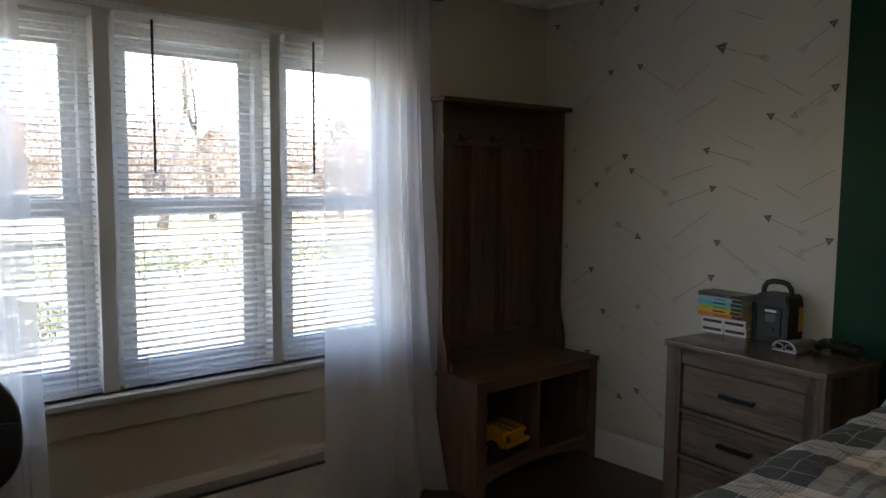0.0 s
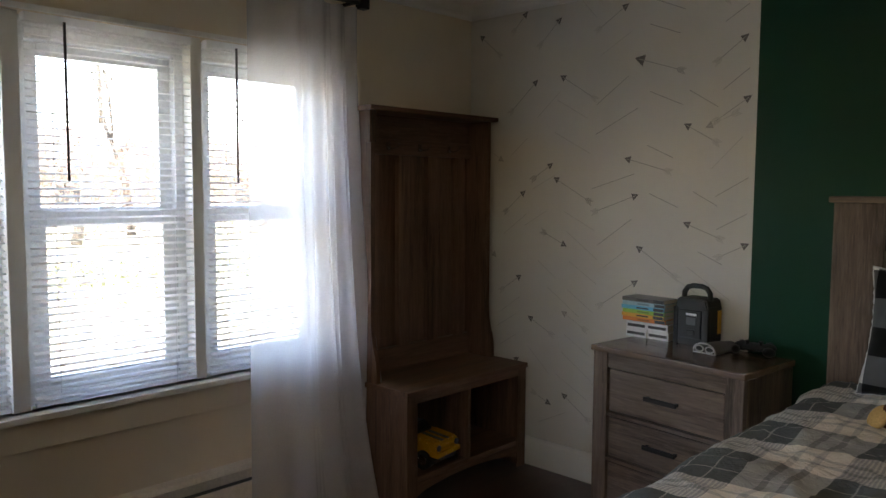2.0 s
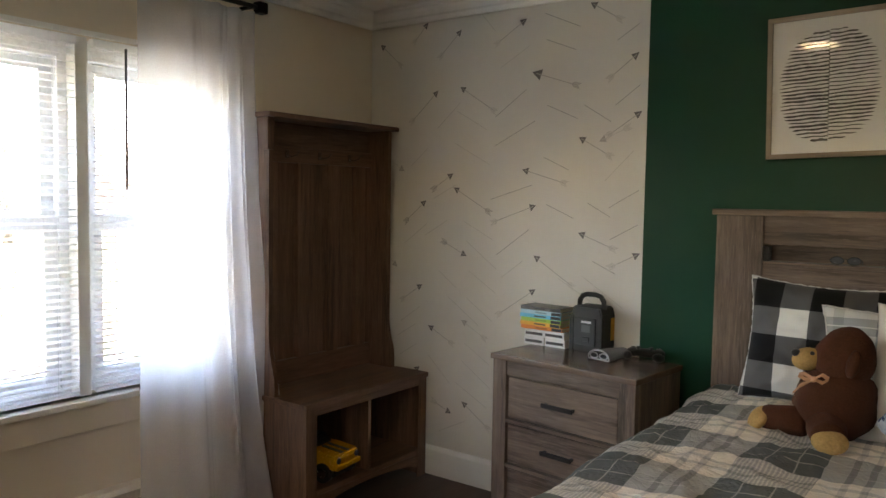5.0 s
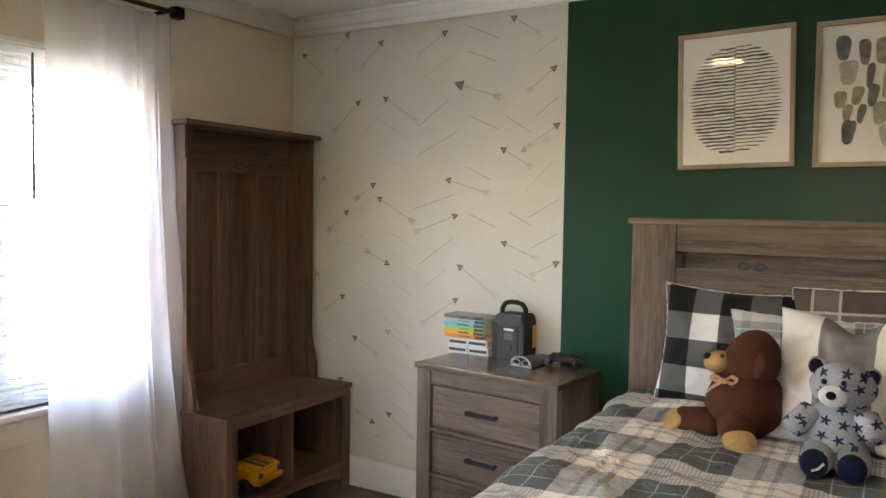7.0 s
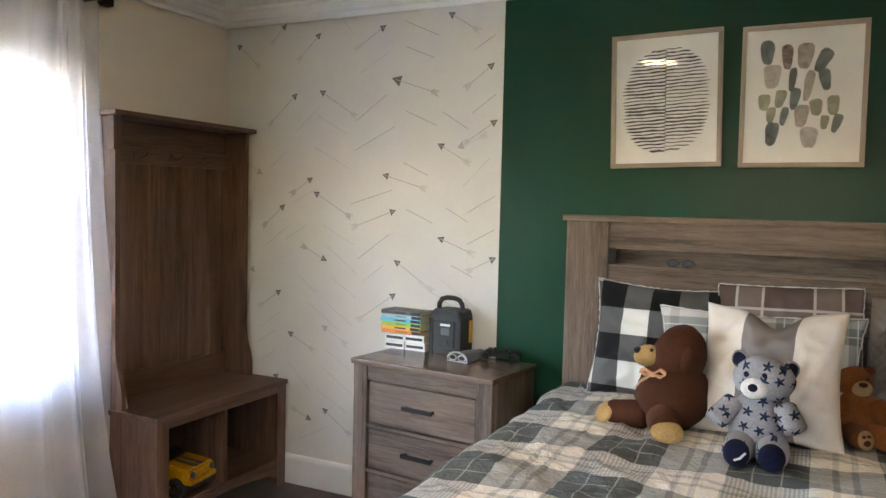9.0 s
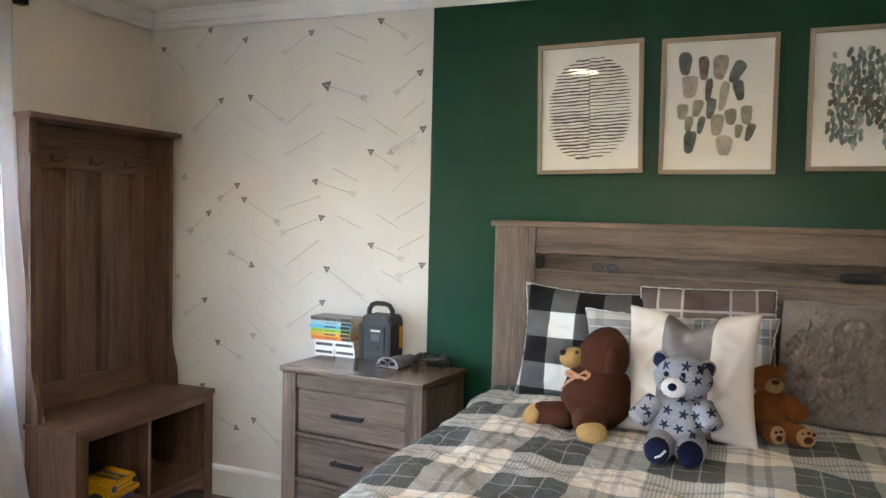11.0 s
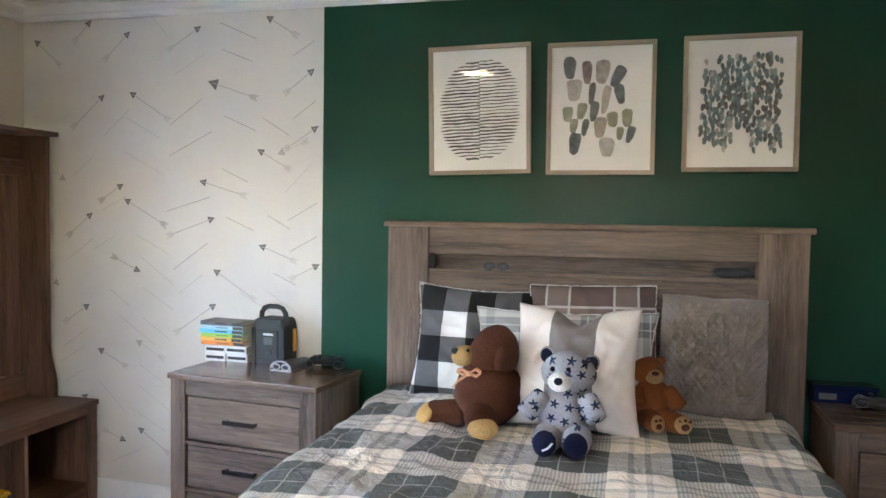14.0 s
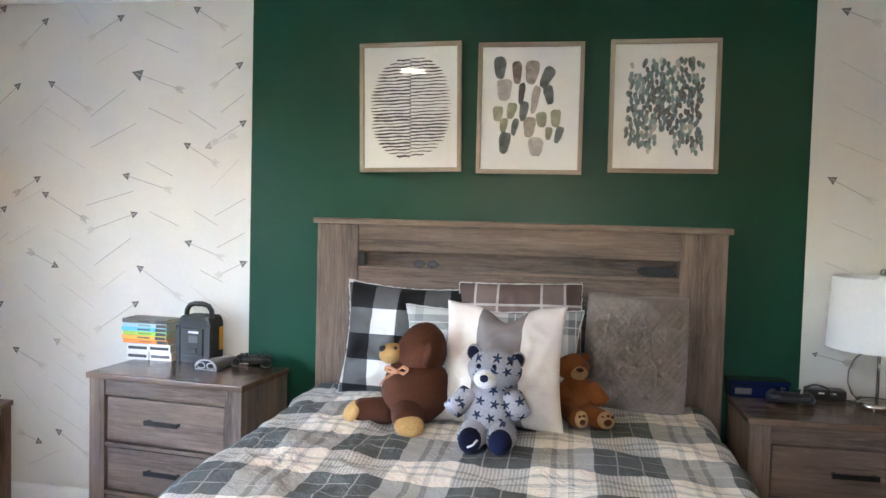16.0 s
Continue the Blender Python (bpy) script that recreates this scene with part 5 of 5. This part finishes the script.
def controller(m, label):
    """A game pad: shell with two grips, two sticks, a cross pad and four buttons."""
    g = thing("game_controller", label, "game controller", m, "game controllers")
    bm = bmesh.new()
    bm_ball(bm, (0, 0, 0.030), (0.062, 0.036, 0.018), None, 0, 24)
    for s in (-1, 1):
        bm_ball(bm, (s * 0.052, 0.004, 0.030), (0.029, 0.031, 0.019), None, 0, 20)
        bm_ball(bm, (s * 0.064, -0.042, 0.022), (0.018, 0.042, 0.019), tilt(-12, 0, -s * 16), 0, 20)
    part("shell", bm, M_BLACK, g)
    for s in (-1, 1):
        st = part("thumb_stick", bm_cyl(bmesh.new(), 0.006, 0.006, 0.04, 0.054, 12, Matrix.Translation((s * 0.026, -0.014, 0))), M_BLACK, g)
        part("stick_cap", bm_cyl(bmesh.new(), 0.0095, 0.0085, 0.054, 0.058, 16, Matrix.Translation((s * 0.026, -0.014, 0))), M_CASE, st)
        part("shoulder_button", box(*sorted((s * 0.066, s * 0.036)), 0.030, 0.042, 0.028, 0.040, bevel=0.004), M_CASE, g)
    for dx, dy in ((0, 0.008), (0, -0.008), (0.008, 0), (-0.008, 0)):
        part("button", bm_cyl(bmesh.new(), 0.004, 0.004, 0.045, 0.051, 10, Matrix.Translation((0.053 + dx, 0.012 + dy, 0))), M_LABEL, g)
    part("direction_pad", bm_box(box(-0.062, -0.044, 0.009, 0.015, 0.044, 0.051), -0.056, -0.050, 0.003, 0.021, 0.044, 0.0512), M_CASE, g)


controller(pose(-1.205, 3.045, NT, 0, 0, 8), "black wireless game controller beside the felt pouch")
controller(pose(0.912, 2.935, NT, 0, 0, 168) @ Matrix.Diagonal((1.0, 1.0, 1.05, 1)), "black game controller on the lamp nightstand")

# ---- on the other nightstand ----
M_BLUE = plain("clear_blue_plastic", (0.005, 0.012, 0.06), 0.15)
n = thing("plastic_box", "blue translucent plastic storage box with a lid", "box", pose(0.825, 3.075, NT, 0, 0, 3))
part("tub", box(-0.108, 0.108, -0.045, 0.045, 0, 0.05, bevel=0.006), M_BLUE, n)
part("lid", box(-0.113, 0.113, -0.049, 0.049, 0.05, 0.066, bevel=0.005), M_BLUE, n)
part("label_strip", box(-0.09, -0.03, -0.0475, -0.0452, 0.014, 0.036), M_LABEL, n)
hub = thing("charging_dock", "low black charging dock with small pale lights", "charger", pose(1.075, 3.085, NT, 0, 0, -4))
part("base", box(-0.07, 0.07, -0.035, 0.035, 0, 0.042, bevel=0.01), M_BLACK, hub)
for x in (-0.03, 0.012):
    part("indicator", box(x, x + 0.02, -0.037, -0.0345, 0.026, 0.032), M_COVER_W, hub)
one("power_cord", bm_tube(bmesh.new(), [(0.985 + 0.20 * k / 24, 3.045 + 0.04 * math.sin(k * 0.5), NT + 0.006 + 0.055 * math.sin(math.pi * min(1, k / 14)) ** 1.0 * (1 if k < 14 else 0)) for k in range(25)], 0.0032, 6),
    M_BLACK, "thin black power cord looped on the nightstand", "cord")

lampt = thing("table_lamp", "clear glass table lamp with a white drum shade", "lamp", pose(1.222, 2.985, NT))
M_CHROME = plain("brushed_nickel", (0.62, 0.60, 0.57), 0.25, 1.0)
M_JUG = glass("lamp_glass", (0.99, 0.99, 0.99), 0.0, 1.24)
part("foot", bm_cyl(bmesh.new(), 0.072, 0.070, 0.0, 0.026, 40), M_CHROME, lampt, "brushed nickel foot")
jug = bm_lathe(bmesh.new(), [(0.066, 0.027), (0.086, 0.045), (0.100, 0.085), (0.098, 0.13), (0.080, 0.175), (0.050, 0.205), (0.030, 0.225), (0.027, 0.225), (0.047, 0.203), (0.076, 0.173), (0.0945, 0.129), (0.0965, 0.086), (0.083, 0.048), (0.064, 0.030)], 40)
part("body", jug, M_JUG, lampt, "clear glass body")
part("stem", bm_cyl(bmesh.new(), 0.006, 0.006, 0.026, 0.30, 12), M_CHROME, lampt)
part("neck_cap", bm_cyl(bmesh.new(), 0.032, 0.028, 0.222, 0.24, 24), M_CHROME, lampt)
bm = bm_lathe(bmesh.new(), [(0.178, 0.218), (0.166, 0.478), (0.1635, 0.478), (0.1755, 0.218), (0.178, 0.218)], 56)
shade_mat = Nodes("white_linen_shade")
f = shade_mat.noise(shade_mat.coords((1, 1, 0.2)), 260, 3)
shade_mat.bump(f, 0.08, 0.001)
shade_mat.put(shade_mat.bsdf.inputs["Subsurface Weight"], 0.0)
part("shade", bm, shade_mat.done(shade_mat.ramp(f, (0.3, (0.78, 0.78, 0.76)), (0.7, (0.82, 0.82, 0.80))), 0.9), lampt, "white linen drum shade")
part("spider", bm_tube(bmesh.new(), [(-0.164, 0, 0.468), (0, 0, 0.462), (0.164, 0, 0.468)], 0.002, 6), M_CHROME, lampt)
bulb = bmesh.new()
bm_lathe(bulb, [(0.012, 0.36), (0.014, 0.39), (0.026, 0.415), (0.031, 0.44), (0.028, 0.465), (0.016, 0.482), (0.001, 0.487)], 24)
part("bulb", bulb, plain("white_bulb_glass", (0.75, 0.74, 0.70), 0.3), lampt, "unlit white bulb")
part("finial", bm_ball(bmesh.new(), (0, 0, 0.494), (0.013, 0.013, 0.016), None, 0, 16), M_CHROME, lampt)
part("socket", bm_cyl(bmesh.new(), 0.014, 0.014, 0.29, 0.365, 16), M_CHROME, lampt)

# ---- toy car in the hall tree cubby ----
toy = thing("toy_car", "yellow toy muscle car with black bonnet stripes", "toy car", pose(-2.60, 2.52, 0.1405, 0, 0, 8))
M_CAR = plain("yellow_car_paint", (0.55, 0.27, 0.008), 0.25)
prof = [(-0.17, 0.06), (0.17, 0.06), (0.175, 0.10), (0.165, 0.128), (0.05, 0.142), (0.045, 0.142), (-0.165, 0.135), (-0.175, 0.10)]
bm = bm_prism(bmesh.new(), prof, 0.19, "y", -0.095)
bmesh.ops.bevel(bm, geom=list(bm.edges), offset=0.008, segments=2, affect="EDGES")
part("body", bm, M_CAR, toy)
bm = bm_prism(bmesh.new(), [(-0.12, 0.138), (0.04, 0.138), (-0.005, 0.178), (-0.085, 0.178)], 0.14, "y", -0.07)
bmesh.ops.bevel(bm, geom=list(bm.edges), offset=0.006, segments=2, affect="EDGES")
part("cabin", bm, M_COVER_K, toy, "dark cabin windows")
part("chassis", box(-0.16, 0.16, -0.088, 0.088, 0.03, 0.062, bevel=0.004), M_BLACK, toy)
for y in (-0.032, 0.012):
    part("bonnet_stripe", bm_prism(bmesh.new(), [(0.045, 0.1425), (0.162, 0.1295), (0.162, 0.1312), (0.045, 0.1445)], 0.022, "y", y), M_COVER_K, toy, "black bonnet stripe")
part("front_bumper", box(0.168, 0.185, -0.092, 0.092, 0.062, 0.085, bevel=0.005), M_CAR, toy)
for y in (-0.07, 0.07):
    part("headlight", bm_cyl(bmesh.new(), 0.014, 0.014, 0, 0.006, 16, Matrix.Translation((0.173, y, 0.105)) @ pose(0, 0, 0, 0, 90)), M_COVER_K, toy)
for x in (-0.105, 0.105):
    for s in (-1, 1):
        wh = part("wheel", bm_cyl(bmesh.new(), 0.045, 0.045, -0.018, 0.018, 24, Matrix.Translation((x, s * 0.088, 0.045)) @ pose(0, 0, 0, 90)), M_BLACK, toy)
        part("rim", bm_cyl(bmesh.new(), 0.024, 0.024, -0.02, 0.02, 16, Matrix.Translation((x, s * 0.088, 0.045)) @ pose(0, 0, 0, 90)), M_CHROME, wh)

# ---- desk chair by the window ----
M_LEATHER = plain("black_leather", (0.03, 0.03, 0.033), 0.32, 0, 0.25, 120)
ch = thing("office_chair", "black padded leather office chair near the window", "chair", pose(-2.27, 0.155, 0.0, 0, 0, 0))
bm = bmesh.new()
bm_ball(bm, (0, 0, 0.78), (0.085, 0.272, 0.195), None, 0, 40)
for v in bm.verts:
    d = v.co - Vector((0, 0, 0.78))
    v.co.y = math.copysign(0.272 * (abs(d.y) / 0.272) ** 0.75, d.y)
    v.co.z = 0.78 + math.copysign(0.195 * (abs(d.z) / 0.195) ** 0.7, d.z)
    v.co.x += 0.18 * (v.co.y / 0.27) ** 2 * 0.3
back = part("backrest", bm, M_LEATHER, ch)
part("seam", bm_tube(bmesh.new(), [(0.085 + 0.05 * (y / 0.27) ** 2, y, 0.83 + 0.01 * math.cos(y * 12)) for y in [-0.25 + 0.05 * k for k in range(11)]], 0.006, 8), M_LEATHER, back)
part("seat", box(0.02, 0.5, -0.24, 0.24, 0.44, 0.53, bevel=0.03), M_LEATHER, ch)
part("back_bracket", box(-0.03, 0.12, -0.03, 0.03, 0.40, 0.66, bevel=0.008), M_BLACK, ch)
part("gas_column", bm_cyl(bmesh.new(), 0.028, 0.024, 0.09, 0.44, 20, Matrix.Translation((0.25, 0, 0))), M_BLACK, ch)
for k in range(5):
    a = 2 * math.pi * k / 5
    lg = part("base_arm", bm_tube(bmesh.new(), [(0.25, 0, 0.10), (0.25 + 0.27 * math.cos(a), 0.27 * math.sin(a), 0.075)], [0.024, 0.016], 10), M_BLACK, ch)
    part("caster", bm_cyl(bmesh.new(), 0.028, 0.028, -0.018, 0.018, 16, Matrix.Translation((0.25 + 0.27 * math.cos(a), 0.27 * math.sin(a), 0.028)) @ pose(0, 0, 0, 90, 0, 0)), M_BLACK, lg)


# ---- outside the window ----
GZ = -0.55


def rough_ground(name, a, b, scale):
    n = Nodes(name)
    co = n.coords(vary=False)
    t, f = n.noise(co, scale, 5), n.noise(co, scale * 14, 3)
    n.bump(f, 0.5, 0.03)
    return n.done(n.ramp(n.math("ADD", n.math("MULTIPLY", t, 0.7), n.math("MULTIPLY", f, 0.3)), (0.35, a), (0.65, b)), 0.95)


M_LAWN = rough_ground("winter_lawn", (0.20, 0.19, 0.125), (0.29, 0.275, 0.19), 0.5)
M_ASPH = rough_ground("worn_asphalt", (0.26, 0.26, 0.255), (0.35, 0.345, 0.34), 0.8)
M_CONC = rough_ground("pale_concrete", (0.40, 0.38, 0.36), (0.52, 0.50, 0.47), 0.7)
M_LEAF = rough_ground("hedge_leaves", (0.10, 0.115, 0.065), (0.16, 0.165, 0.105), 3.0)
M_BRUSH = rough_ground("dry_brush_twigs", (0.17, 0.14, 0.12), (0.27, 0.225, 0.195), 2.0)
M_BARK = rough_ground("grey_bark", (0.09, 0.08, 0.072), (0.17, 0.15, 0.135), 5.0)
M_SIDING = rough_ground("tan_siding", (0.42, 0.33, 0.26), (0.50, 0.41, 0.33), 1.5)
M_ROOF = rough_ground("brown_shingles", (0.17, 0.13, 0.115), (0.25, 0.20, 0.18), 4.0)
M_PANE = plain("far_window_glass", (0.05, 0.06, 0.07), 0.1)
one("ground", box(-900, 900, -700, 700, GZ - 0.3, GZ), M_LAWN, "pale winter lawn outside the window", "ground", kind="structure")
one("road", box(-24, -17, -300, 300, GZ + 0.004, GZ + 0.012), M_ASPH, "worn asphalt street beyond the lawn", "road", kind="structure")
one("pavement", box(-15.2, -13.8, -300, 300, GZ + 0.004, GZ + 0.05), M_CONC, "pale concrete pavement", "pavement", kind="structure")
one("driveway", box(-13.8, -4.2, 0.2, 3.0, GZ + 0.004, GZ + 0.04), M_ASPH, "worn asphalt driveway", "driveway", kind="structure")


def leaf_mass(name, x0, x1, y0, y1, h, count, size, seed, label, mat):
    rnd, bm = random.Random(seed), bmesh.new()
    for _ in range(count):
        x, y = rnd.uniform(x0, x1), rnd.uniform(y0, y1)
        top = h * (0.75 + 0.25 * noise.noise(Vector((x, y * 0.6, seed))) + 0.12 * noise.noise(Vector((x * 3, y * 2.5, seed))))
        z = GZ + top * rnd.random() ** 0.6
        q = Euler((rnd.uniform(0, 3), rnd.uniform(0, 3), rnd.uniform(0, 6))).to_matrix()
        s = size * rnd.uniform(0.6, 1.3)
        vs = [bm.verts.new(Vector((x, y, z)) + q @ Vector(c) * s) for c in ((-0.5, 0, 0), (0, -0.3, 0.05), (0.6, 0, 0), (0, 0.3, 0.05))]
        bm.faces.new(vs)
    return one(name, bm, mat, label, "hedge", kind="stuff")


leaf_mass("hedge", -16.6, -12.5, 2.5, 12.0, 0.8, 7000, 0.075, 4, "sparse green shrubs along the garden", M_LEAF)
leaf_mass("brush", -31.5, -28.0, 1.5, 32.0, 4.9, 46000, 0.12, 11, "tangle of dry brown winter brush", M_BRUSH)
leaf_mass("shrub_mass", -10.2, -9.0, 0.3, 2.4, 0.8, 3500, 0.06, 6, "low evergreen shrubs by the driveway", M_LEAF)


def bare_tree(x, y, h, seed):
    """A leafless tree: a trunk that forks again and again into fine twigs."""
    rnd = random.Random(seed)
    t = thing("bare_tree", "leafless grey-brown street tree in winter", "tree", pose(x, y, GZ), "bare trees outside")
    limbs = bmesh.new()
    twigs = bmesh.new()

    def grow(p, d, length, r, level):
        pts, rad = [p], [r]
        for k in range(4):
            d = (d + Vector((rnd.uniform(-1, 1), rnd.uniform(-1, 1), rnd.uniform(-0.2, 0.6))) * 0.16).normalized()
            p = p + d * length / 4
            pts.append(p), rad.append(r * (1 - 0.11 * (k + 1)))
        bm_tube(limbs if level < 2 else twigs, pts, rad, 7 if level < 2 else 4)
        if level < 5:
            for k in range(3 if level < 4 else 2):
                side = Vector((rnd.uniform(-1, 1), rnd.uniform(-1, 1), rnd.uniform(0.0, 0.7)))
                grow(pts[-1 - (k > 1)], (d + side * 0.8).normalized(), length * rnd.uniform(0.62, 0.82), rad[-1] * 0.68, level + 1)
    grow(Vector((0, 0, 0)), Vector((0, 0, 1)), h * 0.3, h * 0.014, 0)
    part("trunk", limbs, M_BARK, t)
    part("twigs", twigs, M_BARK, t)


bare_tree(-27.0, 10.1, 14, 2)
bare_tree(-33.0, 6.6, 12, 7)
bare_tree(-31.0, 13.8, 13, 9)
bare_tree(-33.0, 21.5, 12, 12)


def house(x, y, w, d, h, roof, label):
    """A gabled house, its long side to the street."""
    hs = thing("house", label, "house", pose(x, y, GZ), "houses across the street")
    part("wall", box(-d, 0, -w / 2, w / 2, 0, h), M_SIDING, hs)
    bm = bmesh.new()
    prof = [(0.45, h - 0.15), (-d / 2, h + roof), (-d - 0.45, h - 0.15), (-d - 0.45, h - 0.35), (-d / 2, h + roof - 0.22), (0.45, h - 0.35)]
    bm_prism(bm, prof, w + 0.8, "y", -w / 2 - 0.4)
    part("roof", bm, M_ROOF, hs)
    part("gable", bm_prism(bmesh.new(), [(-0.05, h), (-d / 2, h + roof - 0.25), (-d + 0.05, h)], w - 0.1, "y", -w / 2 + 0.05), M_SIDING, hs)
    for k in range(4):
        yy = -w / 2 + w * (k + 0.5) / 4
        if k == 2:
            part("door", box(0.0, 0.06, yy - 0.5, yy + 0.5, 0.2, 2.3), M_ROOF, hs)
            continue
        wi = part("window", box(0.0, 0.07, yy - 0.65, yy + 0.65, 1.0, 2.3), M_WHITE, hs)
        part("pane", box(0.07, 0.08, yy - 0.55, yy + 0.55, 1.1, 2.2), M_PANE, wi)
    part("chimney", box(-d / 2 - 0.3, -d / 2 + 0.3, w * 0.2, w * 0.2 + 0.6, h + roof - 0.6, h + roof + 0.7), M_ROOF, hs)


house(-38, 9.0, 13, 8, 2.9, 2.2, "low tan house with a brown shingle roof across the street")
house(-40, 26.0, 12, 8, 2.9, 2.0, "low tan house with a brown shingle roof further along")

car = thing("parked_car", "white saloon car parked at the kerb", "car", pose(-22.6, 5.0, GZ + 0.012, 0, 0, 90))
M_CARW = plain("white_car_paint", (0.75, 0.76, 0.78), 0.2)
bm = bm_prism(bmesh.new(), [(-2.2, 0.3), (2.2, 0.3), (2.25, 0.62), (2.1, 0.8), (1.1, 0.92), (-1.5, 0.95), (-2.15, 0.88), (-2.25, 0.6)], 1.7, "y", -0.85)
bmesh.ops.bevel(bm, geom=list(bm.edges), offset=0.06, segments=2, affect="EDGES")
part("body", bm, M_CARW, car)
bm = bm_prism(bmesh.new(), [(-1.5, 0.93), (1.05, 0.9), (0.45, 1.38), (-0.9, 1.4)], 1.5, "y", -0.75)
bmesh.ops.bevel(bm, geom=list(bm.edges), offset=0.06, segments=2, affect="EDGES")
part("cabin_glass", bm, M_PANE, car)
part("roof", box(-0.85, 0.42, -0.72, 0.72, 1.375, 1.43, bevel=0.02), M_CARW, car)
for x in (-1.4, 1.4):
    for s in (-1, 1):
        wh = part("wheel", bm_cyl(bmesh.new(), 0.32, 0.32, -0.1, 0.1, 24, Matrix.Translation((x, s * 0.78, 0.32)) @ pose(0, 0, 0, 90)), M_BLACK, car)
        part("rim", bm_cyl(bmesh.new(), 0.19, 0.19, -0.105, 0.105, 20, Matrix.Translation((x, s * 0.78, 0.32)) @ pose(0, 0, 0, 90)), M_CHROME, wh)
